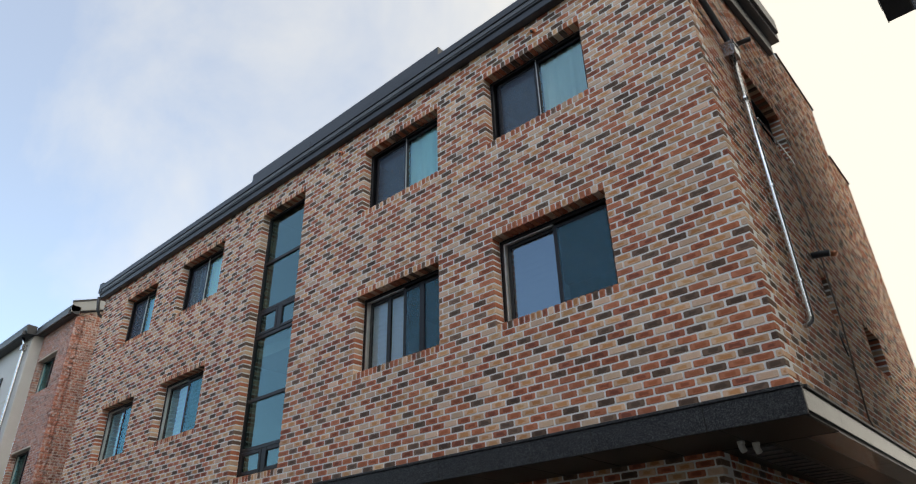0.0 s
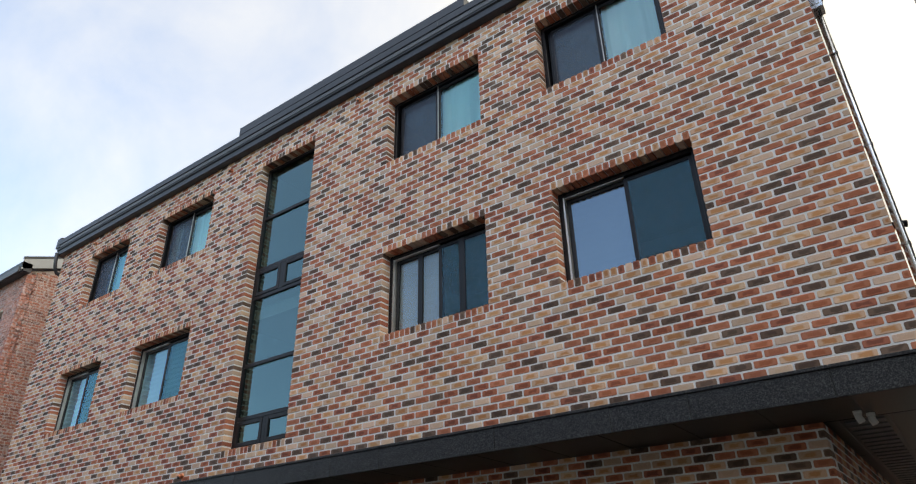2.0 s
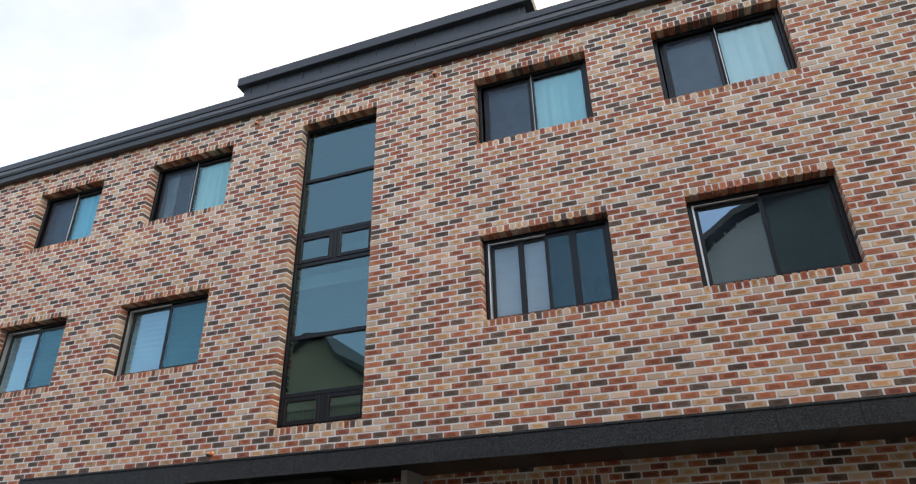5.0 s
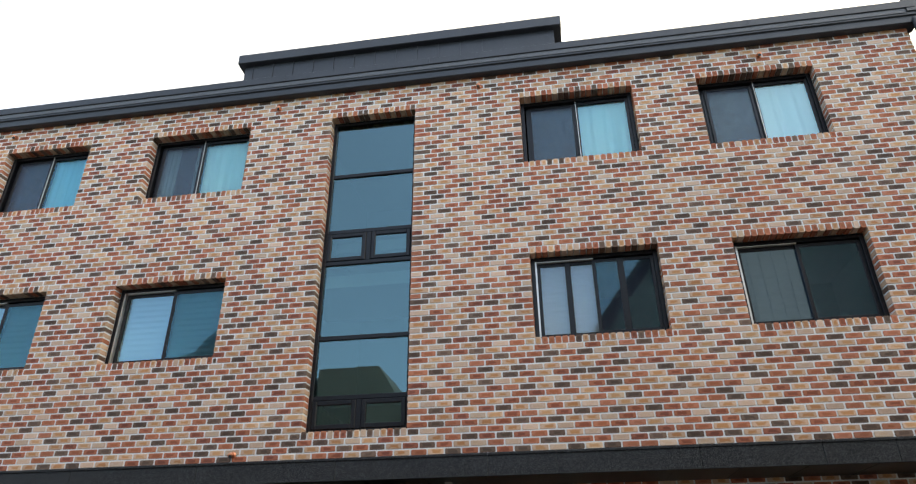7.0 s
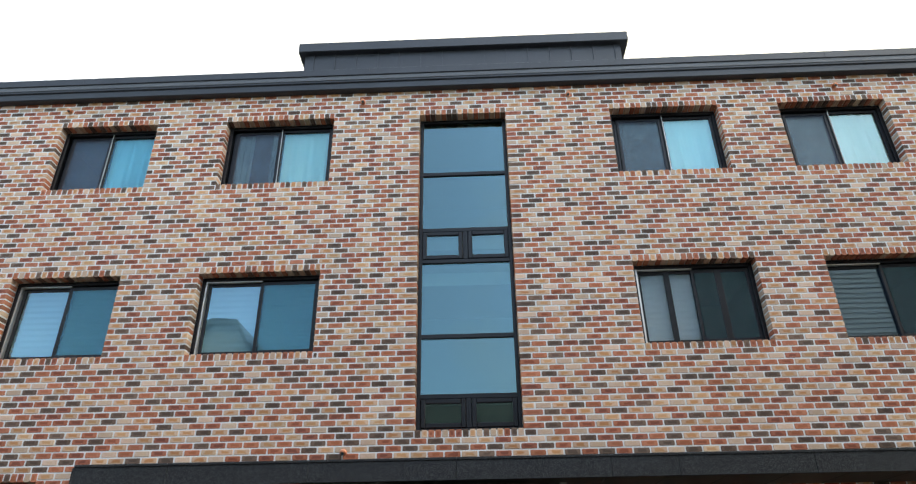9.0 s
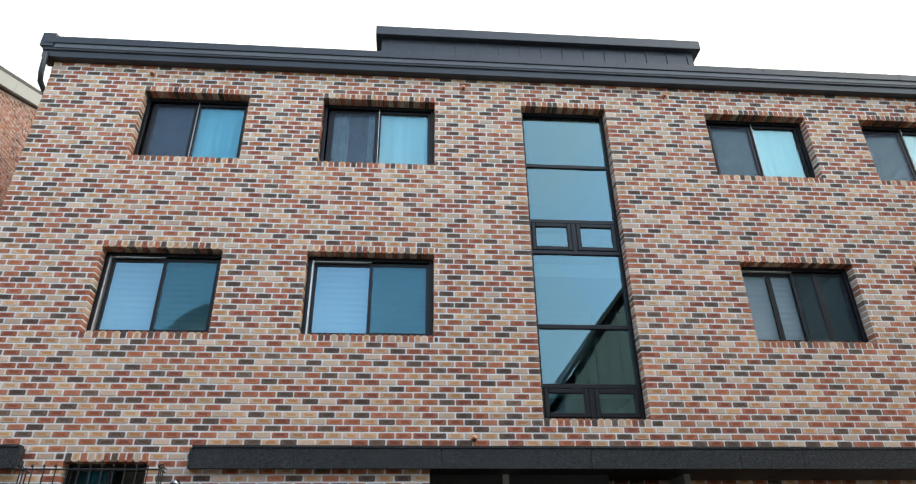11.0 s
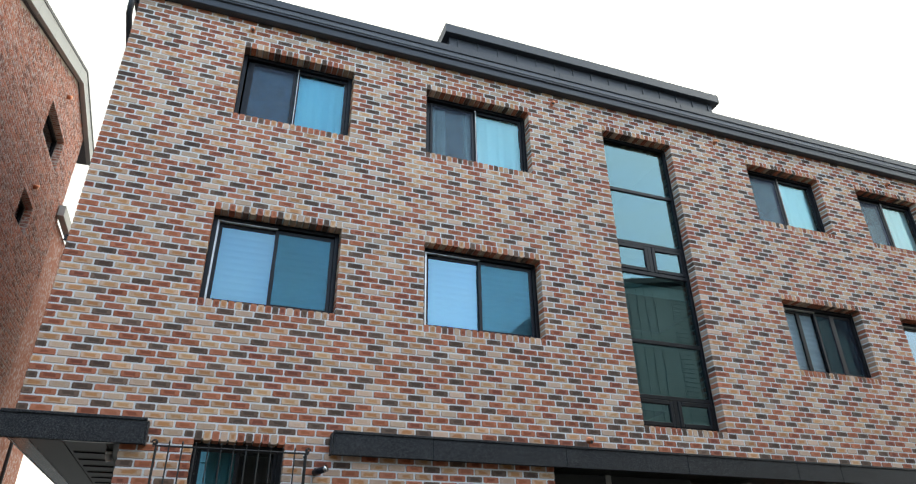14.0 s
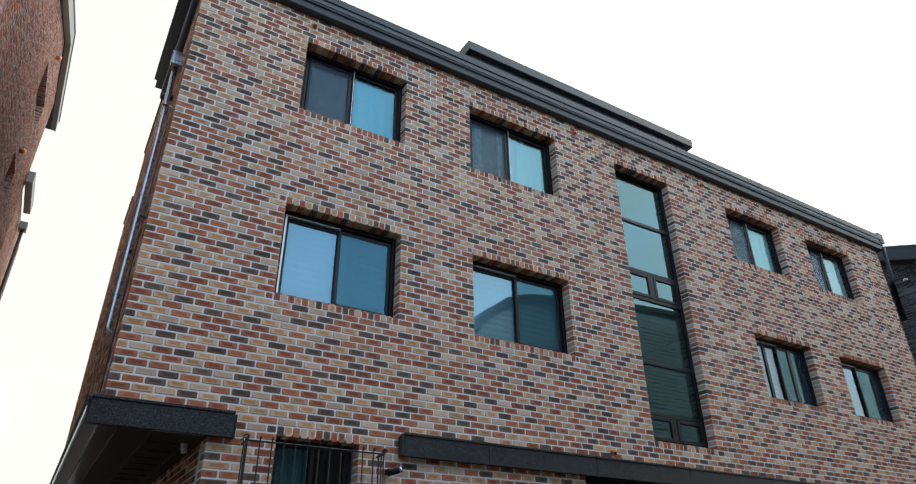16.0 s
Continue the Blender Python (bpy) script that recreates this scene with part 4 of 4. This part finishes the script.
def window_grille(x0, x1, z0, z1):
    """A black iron window guard that stands out from the wall, with curled bar tops."""
    g = tagged(new("window_grille"), "black wrought-iron window guard with curled bar tops", "grille")
    yf = FRONT - 0.20
    top = z1 - 0.06
    part("rail", tube([(x0, FRONT - 0.005, top), (x0 - 0.01, yf, top), (x1 + 0.01, yf, top), (x1, FRONT - 0.005, top)], 0.010, 8), M_SCREENBAR, g)
    part("rail", tube([(x0, FRONT - 0.005, z0 + 0.15), (x0 - 0.01, yf, z0 + 0.15), (x1 + 0.01, yf, z0 + 0.15), (x1, FRONT - 0.005, z0 + 0.15)], 0.010, 8), M_SCREENBAR, g)
    n = 13
    for k in range(n):
        x = x0 + (x1 - x0) * k / (n - 1)
        part("upright", tube([(x, yf, z0), (x, yf, top - 0.02), (x, yf - 0.004, top + 0.03), (x, yf - 0.022, top + 0.048), (x, yf - 0.036, top + 0.034), (x, yf - 0.028, top + 0.018)], 0.0075, 8), M_SCREENBAR, g)
    for x, s in ((x0, -1), (x1, 1)):
        for q in (0.07, 0.14):
            part("upright", tube([(x, FRONT - q, z0), (x, FRONT - q, top), (x + s * 0.01, FRONT - q, top + 0.035), (x + s * 0.03, FRONT - q, top + 0.03), (x + s * 0.03, FRONT - q, top + 0.012)], 0.008, 8), M_SCREENBAR, g)
        part("curl", tube([(x + s * (0.012 + 0.03 * math.cos(a * 0.6) * (1 - a * 0.06)), yf, top + 0.03 + 0.03 * math.sin(a * 0.6) * (1 - a * 0.06)) for a in range(11)], 0.010, 6), M_SCREENBAR, g)
    return g


window_grille(-16.07, -14.58, 1.9, 3.065)

# wall camera beside the grille, and two lamps under the canopy
wc = tagged(new("wall_camera"), "small dark cylindrical camera on the brick wall", "camera")
part("bracket", boxes((-14.47, -14.41, 6.10, 6.2, 2.82, 2.88), bevel=0.004), M_FRAME, wc)
part("barrel", tube([(-14.47, 6.11, 2.83), (-14.37, 6.0, 2.86)], 0.035, 14), M_FRAME, wc, "", True)
part("lens_ring", tube([(-14.372, 6.002, 2.859), (-14.358, 5.987, 2.864)], 0.036, 14), M_STEEL, wc, "bright metal lens ring", True)


def canopy_lamp(x, y):
    lamp = tagged(new("canopy_lamp"), "small white lamp hanging under the canopy", "lamp", "lamps under the canopy")
    part("base", tube([(x, y, 3.036), (x, y, 3.01)], 0.035, 14), M_WHITE, lamp, "", True)
    part("bulb", tube([(x, y, 3.012), (x, y, 2.985), (x + 0.012, y, 2.95), (x + 0.016, y, 2.94)], 0.03, 14), M_WHITE, lamp, "", True)


for lx, ly in ((-2.10, 6.72), (-2.02, 6.88), (-16.55, 6.62)):
    canopy_lamp(lx, ly)

# ---- neighbouring houses ----


def house(name, label, x_wall, sx, brick, mortar, trim, seed, south_len):
    """A neighbour whose side wall faces the apartment house: side and street walls, roof with fascia, gutter, pipe."""
    h = tagged(new(name), label, "house")
    ys, yn = 6.2, 13.05 if sx > 0 else 12.3
    pitch, course = 0.205, 0.070
    ridge_y, ridge_z, eave_z = (11.40, 11.38, 9.28) if sx > 0 else (12.2, 11.62, 9.30)
    end_y, end_z = (13.85, 10.87) if sx > 0 else (12.66, 11.35)
    slope = (ridge_z - eave_z) / (ridge_y - ys)

    def top(y):
        return eave_z + slope * (y - ys) if y < ridge_y else ridge_z - 0.17 * (y - ridge_y)

    def half(u):
        return round(u / (pitch / 2)) * pitch / 2

    hs = [(half(10.38 - ys), half(11.85 - ys), 9.36, 10.08, True), (half(10.5 - ys), half(11.3 - ys), 7.58, 8.19, True)]
    if sx < 0:
        hs = [(6.95 - ys, 7.15 - ys, 8.0, 9.2, False)]
    w1 = pierced("wall", mortar, h, (x_wall, ys, 0), (0, 1, 0), (-sx, 0, 0), yn - ys, 0, eave_z if sx < 0 else 9.28, [q[:4] for q in hs if q[3] < 9.28], 0.25)
    if sx > 0:
        q = hs[0]
        part("gable", prism([(ys, 9.28), (yn, 9.28), (yn, 9.36), (ys + 0.19, 9.36)], "x", x_wall, x_wall - 0.25), mortar, h)
        part("gable", prism([(ys + 0.19, 9.36), (ys + q[0], 9.36), (ys + q[0], top(ys + q[0]))], "x", x_wall, x_wall - 0.25), mortar, h)
        part("gable", prism([(ys + q[1], 9.36), (yn, 9.36), (yn, top(yn)), (ys + q[1], top(ys + q[1]))], "x", x_wall, x_wall - 0.25), mortar, h)
        part("gable", prism([(ys + q[0], 10.08), (ys + q[1], 10.08), (ys + q[1], top(ys + q[1])), (ridge_y, ridge_z), (ys + q[0], top(ys + q[0]))], "x", x_wall, x_wall - 0.25), mortar, h)
    else:
        part("gable", prism([(ys, eave_z), (yn, eave_z), (yn, top(yn)), (ridge_y, ridge_z)], "x", x_wall, x_wall + 0.25), mortar, h)
    piles, _ = lay_bricks((x_wall, ys, 0), (0, 1, 0), (-sx, 0, 0), yn - ys, 3.0 if sx < 0 else 1.0, 150 if sx > 0 else 122, hs, pitch, course, 0.012, 0.013, top=lambda q: top(q + ys) - 0.02, seed=seed, kinds=1, header=0.07, reveal=0.12)
    heap(piles, [brick], w1)
    for q in hs:
        x0, x1 = sorted((x_wall - sx * 0.22, x_wall - sx * 0.13))
        wn_ = part("window", boxes((x0, x1, ys + q[0], ys + q[0] + 0.05, q[2], q[3]), (x0, x1, ys + q[1] - 0.05, ys + q[1], q[2], q[3]), (x0, x1, ys + q[0], ys + q[1], q[3] - 0.05, q[3]), (x0, x1, ys + q[0], ys + q[1], q[2], q[2] + 0.05)), M_FRAME, h, "black side window")
        glaze(boxes(((x0 + x1) / 2, (x0 + x1) / 2 + 0.008, ys + q[0] + 0.05, ys + q[1] - 0.05, q[2] + 0.05, q[3] - 0.05)), M_GLASS_DARK, wn_, (sx, 0, 0))
        xr0, xr1 = sorted((x_wall - sx * 0.26, x_wall - sx * 1.2))
        part("room", boxes((xr0, xr1, ys + q[0] - 0.2, ys + q[0] - 0.1, q[2] - 0.2, q[3] + 0.2), (xr0, xr1, ys + q[1] + 0.1, ys + q[1] + 0.2, q[2] - 0.2, q[3] + 0.2), (xr0, xr1, ys + q[0] - 0.1, ys + q[1] + 0.1, q[3] + 0.1, q[3] + 0.2), (xr0, xr1, ys + q[0] - 0.1, ys + q[1] + 0.1, q[2] - 0.2, q[2] - 0.1), (xr1 if sx < 0 else xr0, (xr1 if sx < 0 else xr0) + 0.05, ys + q[0] - 0.2, ys + q[1] + 0.2, q[2] - 0.2, q[3] + 0.2)), M_ROOM, wn_)
    # roof slabs, verge fascia
    far = x_wall - sx * 12
    part("roof", prism([(ys - 0.25, eave_z + 0.05), (ridge_y, ridge_z + 0.16), (end_y, end_z + 0.15), (end_y, end_z), (ridge_y, ridge_z + 0.02), (ys - 0.25, eave_z - 0.08)], "x", x_wall + sx * 0.03, far), M_SLATE, h, "dark metal roof")
    x0, x1 = sorted((x_wall + sx * 0.02, x_wall + sx * (0.10 if sx > 0 else 0.42)))
    part("verge_soffit", prism([(ys - 0.2, eave_z - 0.02), (ridge_y, ridge_z + 0.0), (end_y, end_z), (end_y, end_z + 0.07), (ridge_y, ridge_z + 0.07), (ys - 0.2, eave_z + 0.05)], "x", x0, x1), trim, h, "metal roof soffit")
    xe = x_wall + sx * (0.10 if sx > 0 else 0.42)
    x0, x1 = sorted((xe, xe + sx * 0.02))
    rise = 0.27 if sx > 0 else 0.34
    fas = part("verge_fascia", prism([(ys - 0.22, eave_z - 0.03), (ridge_y, ridge_z - 0.01), (end_y + 0.01, end_z - 0.01), (end_y + 0.01, end_z + rise - 0.01), (ridge_y, ridge_z + rise), (ys - 0.22, eave_z + rise - 0.02)], "x", x0, x1), trim, h, "folded metal verge fascia")
    part("drip_edge", prism([(ys - 0.23, eave_z + rise - 0.02), (ridge_y, ridge_z + rise), (end_y + 0.02, end_z + rise - 0.01), (end_y + 0.02, end_z + rise + 0.05), (ridge_y, ridge_z + rise + 0.06), (ys - 0.23, eave_z + rise + 0.04)], "x", x0 - 0.012, x1 + 0.012), M_METAL, h, "dark metal drip edge")
    for k in range(1, 9):
        yk = ys + k * 0.95
        if yk > end_y - 0.2:
            break
        zt = top(yk)
        part("fascia_joint", boxes((x0 - 0.002, x1 + 0.002, yk, yk + 0.008, zt - 0.0, zt + rise - 0.02)), trim, fas)
    # street wall
    xa, xb = sorted((x_wall, x_wall - sx * south_len))
    if sx > 0:
        w0, w1_ = half(xb - 0.86 - 1.38 - xa), half(xb - 0.86 - xa)
        sh = [(w0, w1_, 7.34, 8.42, True), (w0, w1_, 4.57, 5.76, True)]
    else:
        sh = [(0.9, 2.4, 7.3, 8.36, True), (0.9, 2.4, 4.5, 5.62, True)]
    w2 = pierced("wall", mortar, h, (xa, ys, 0), (1, 0, 0), (0, 1, 0), xb - xa, 0, eave_z, [q[:4] for q in sh], 0.25)
    piles, _ = lay_bricks((xa, ys, 0), (1, 0, 0), (0, 1, 0), xb - xa, 3.0, 90, sh, pitch, course, 0.012, 0.013, top=lambda q: eave_z, seed=seed + 1, kinds=1, header=0.07, reveal=0.14, corner=(sx < 0, sx > 0))
    heap(piles, [brick], w2)
    for q in sh:
        a0, a1 = xa + q[0], xa + q[1]
        wn_ = part("window", frame_ring(a0, a1, q[2], q[3], ys + 0.15, ys + 0.24, 0.05), M_FRAME, h, "black framed street window")
        part("track", boxes((a0 + 0.05, a0 + 0.075, ys + 0.155, ys + 0.2, q[2] + 0.05, q[3] - 0.05)), M_ALU, wn_)
        part("stile", boxes(((a0 + a1) / 2 - 0.03, (a0 + a1) / 2 + 0.03, ys + 0.16, ys + 0.22, q[2] + 0.05, q[3] - 0.05)), M_FRAME, wn_)
        pane(a0 + 0.075, a1 - 0.05, q[2] + 0.05, q[3] - 0.05, ys + 0.19, M_GLASS, wn_)
        part("room", boxes((a0 - 0.2, a1 + 0.2, ys + 1.4, ys + 1.45, q[2] - 0.2, q[3] + 0.2), (a0 - 0.2, a0 - 0.15, ys + 0.26, ys + 1.4, q[2] - 0.2, q[3] + 0.2), (a1 + 0.15, a1 + 0.2, ys + 0.26, ys + 1.4, q[2] - 0.2, q[3] + 0.2), (a0 - 0.2, a1 + 0.2, ys + 0.26, ys + 1.4, q[3] + 0.15, q[3] + 0.2), (a0 - 0.2, a1 + 0.2, ys + 0.26, ys + 1.4, q[2] - 0.2, q[2] - 0.15)), M_ROOM, wn_)
    part("gutter", prism([(ys + 0.02, eave_z - 0.06), (ys - 0.16, eave_z - 0.06), (ys - 0.18, eave_z), (ys - 0.21, eave_z + 0.02), (ys - 0.24, eave_z + 0.16), (ys - 0.20, eave_z + 0.18), (ys + 0.02, eave_z + 0.16)], "x", xa if sx > 0 else xa - 0.3, xb + (0.12 if sx > 0 else 0)), M_METAL, h, "dark eaves gutter")
    return h


nl = house("neighbour_house", "red brick house with lime smears and a dark roof", -19.35, 1, M_RED, M_MORTAR_OLD, M_CREAMTRIM, 31, 2.35)
# its pale panelled wing along the street
wing = part("wing_wall", boxes((-31.5, -21.75, 5.93, 6.21, 0, 9.22)), M_PALE, nl, "pale grey panelled wing")
for k in range(8):
    for q in range(5):
        part("wall_panel", boxes((-21.76 - (k + 1) * 1.2 + 0.005, -21.76 - k * 1.2 - 0.005, 5.91, 5.929, 0.6 + q * 1.7 + 0.005, 0.6 + (q + 1) * 1.7 - 0.005), bevel=0.003), M_PALE, wing)
part("wing_roof", prism([(5.61, 9.29), (10.5, 11.07), (13.5, 10.07), (13.5, 9.92), (10.5, 10.87), (5.61, 9.17)], "x", -31.5, -21.76), M_SLATE, nl, "dark metal roof")
part("wing_gutter", prism([(5.93, 9.19), (5.71, 9.19), (5.67, 9.29), (5.64, 9.45), (5.69, 9.47), (5.93, 9.45)], "x", -31.5, -21.62), M_METAL, nl, "dark eaves gutter")
for wxx in (-24.6, -28.0):
    ww = part("wing_window", frame_ring(wxx, wxx + 1.1, 7.2, 8.3, 5.87, 5.908, 0.05), M_FRAME, nl, "black framed window")
    pane(wxx + 0.05, wxx + 1.05, 7.25, 8.25, 5.895, M_GLASS_DARK, ww)
part("wing_downpipe", tube([(-22.10, 5.75, 9.2), (-22.07, 5.80, 9.05), (-22.05, 5.84, 8.92), (-22.05, 5.84, 3.0), (-22.05, 5.84, 0.2)], 0.045, 12), M_STEEL, nl, "stainless steel downpipe", True)
part("wing_hopper", boxes((-22.14, -21.96, 5.76, 5.91, 8.79, 8.97), bevel=0.006), M_STEEL, nl, "steel rain hopper")
part("side_hopper", boxes((-19.33, -19.18, 14.2, 14.4, 8.55, 8.72), (-19.33, -19.20, 12.8, 14.2, 8.9, 9.15), bevel=0.005), M_CREAMTRIM, nl, "pale metal rear canopy edge")
part("side_downpipe", tube([(-19.25, 14.3, 8.6), (-19.25, 14.3, 4.5), (-19.25, 14.3, 0.2)], 0.035, 12), M_METAL, nl, "dark metal downpipe", True)
part("rear_wall", boxes((-19.6, -19.36, 13.05, 16.0, 0, 8.9)), M_RED, nl)
for vy, vz in ((11.1, 10.72), (10.95, 8.46)):
    part("vent_cap", tube([(-19.36, vy, vz), (-19.29, vy, vz), (-19.27, vy, vz - 0.01)], 0.045, 12), M_COPPER, nl, "small copper vent cap", True)

nr = house("charcoal_house", "charcoal grey brick house with a dark sheet-metal roof", 0.78, -1, M_GREYBRICK, M_MORTAR_DARK, M_METAL, 41, 8.0)
part("vent_cap", tube([(0.79, 6.62, 9.0), (0.70, 6.62, 9.0), (0.67, 6.62, 8.98)], 0.07, 12), M_STEEL, nr, "steel vent cap", True)

# ---- houses across the lane ----


def far_house(name, label, x0, x1, ridge_x, ridge_z, eave_l, eave_r, y_front, wall_mat):
    h = tagged(new(name), label, "house")
    y_back = y_front - 9
    line = [(x0, eave_l), (ridge_x - 1.2, ridge_z - 1.05), (ridge_x - 0.7, ridge_z - 0.45), (ridge_x, ridge_z), (ridge_x + 0.9, ridge_z - 0.08), (ridge_x + 1.4, ridge_z - 0.95), (x1, eave_r)]
    part("wall", prism([(x1 - 0.3, 0), (x0 + 0.3, 0)] + [(min(max(a, x0 + 0.3), x1 - 0.3), b - 0.2) for a, b in line], "y", y_front - 0.3, y_back), wall_mat, h)
    part("roof", prism(line + [(a, b - 0.22) for a, b in line[::-1]], "y", y_front, y_back), M_SLATE, h, "dark stepped gabled roof")
    rail = part("balcony", boxes((x1 - 5.5, x1 + 2.2, y_front - 0.25, y_front + 0.5, 6.4, 6.6)), M_PALE, h, "pale balcony with railing")
    part("handrail", boxes((x1 - 5.5, x1 + 2.2, y_front + 0.45, y_front + 0.49, 7.56, 7.60)), M_FRAME, rail)
    for k in range(52):
        part("baluster", boxes((x1 - 5.5 + k * 0.148, x1 - 5.48 + k * 0.148, y_front + 0.46, y_front + 0.48, 6.6, 7.56)), M_FRAME, rail)
    for k in range(2):
        for z in (2.0, 5.0):
            xx = x0 + 1.6 + k * 3.6
            ww = part("window", frame_ring(xx, xx + 1.5, z, z + 1.2, y_front - 0.31, y_front - 0.24, 0.06), M_FRAME, h)
            glaze(boxes((xx + 0.06, xx + 1.44, y_front - 0.29, y_front - 0.282, z + 0.06, z + 1.14)), M_GLASS, ww, (0, 1, 0))
    return h


far_house("gabled_house", "cream stucco house with a dark gabled roof", -23.5, -15.6, -18.85, 10.80, 9.0, 8.8, -7.0, M_STUCCO)


def clad_block():
    """A tall house with a broken roofline: battens on the lower side, flat slats on the higher."""
    h = tagged(new("clad_house"), "tall grey house with battens and metal slats", "house")
    y = -7.0
    line = [(-6.75, 7.95), (-4.95, 10.6), (-3.85, 12.0), (-2.7, 12.8), (-1.6, 13.2), (3.3, 14.0), (9.0, 14.35), (13.0, 11.9)]
    part("wall", prism([(-6.25, 0)] + [(a + (0.3 if a < 0 else 0), b - 0.3) for a, b in line] + [(13.0, 0)], "y", y - 0.3, y - 11), M_CLAD, h)
    part("roof", prism(line + [(a, b - 0.22) for a, b in line[::-1]], "y", y, y - 11), M_SLATE, h, "dark sheet-metal roof")
    for k in range(18):
        xx = -6.0 + k * 0.42
        zt = next(b0 + (b1 - b0) * (xx - c0) / (c1 - c0) for (c0, b0), (c1, b1) in zip(line, line[1:]) if c0 <= xx < c1)
        part("cladding_batten", boxes((xx, xx + 0.05, y - 0.3, y - 0.25, 0.3, zt - 0.4)), M_CLAD, h)
    for k in range(52):
        zz = 3.4 + k * 0.19
        part("slat", boxes((2.0, 12.6 - max(0, (zz - 11.3)) * 1.75, y - 0.3, y - 0.25, zz, zz + 0.12)), M_CLAD, h)
    return h


clad_block()
# unseen low walls, added to cut the low skylight on the facade's foot
closing = tagged(new("low_sky_blocks"), "plain low blocks added across the lane to hold back low sky", "house")
part("wall", boxes((-60, -23.6, -16, -7.3, 0, 7.6)), M_PLASTER, closing)
part("wall", boxes((-15.5, -7.1, -16, -7.3, 0, 7.6)), M_PLASTER, closing)
part("tower", prism([(-15.3, 7.58), (-15.3, 8.95), (-13.1, 8.95), (-12.3, 7.58)], "y", -7.4, -12.0), M_PLASTER, closing)
part("wall", boxes((13.2, 50, -16, -7.3, 0, 7.6)), M_PLASTER, closing)

# ---- single bricks of the front wall, nearest the lane ----
shapes = []
for k in range(6):
    pts, uvb, fsb = brick_shape(-(P - JOINT_U) / 2, (P - JOINT_U) / 2, -(C - JOINT_V) / 2, (C - JOINT_V) / 2, 0.006, 0.004, random.Random(900 + k))
    me = bpy.data.meshes.new("brick")
    me.from_pydata([(a, d, b) for a, b, d in pts], [], fsb)
    lay = me.uv_layers.new(name="face")
    for loop in me.loops:
        lay.data[loop.index].uv = uvb[loop.vertex_index]
    shapes.append(me)
rb = random.Random(77)
tinted = []
for mat in M_BRICKS:
    row = [me.copy() for me in shapes]
    for me in row:
        me.materials.append(mat)
    tinted.append(row)
for u, z, kind in FRONT_SINGLES:
    ob = new("brick", rb.choice(tinted[kind]))
    ob.parent = front
    ob.location = (WEST + u + rb.uniform(-0.0015, 0.0015), FRONT + rb.uniform(-0.0012, 0.0012), z + rb.uniform(-0.001, 0.001))
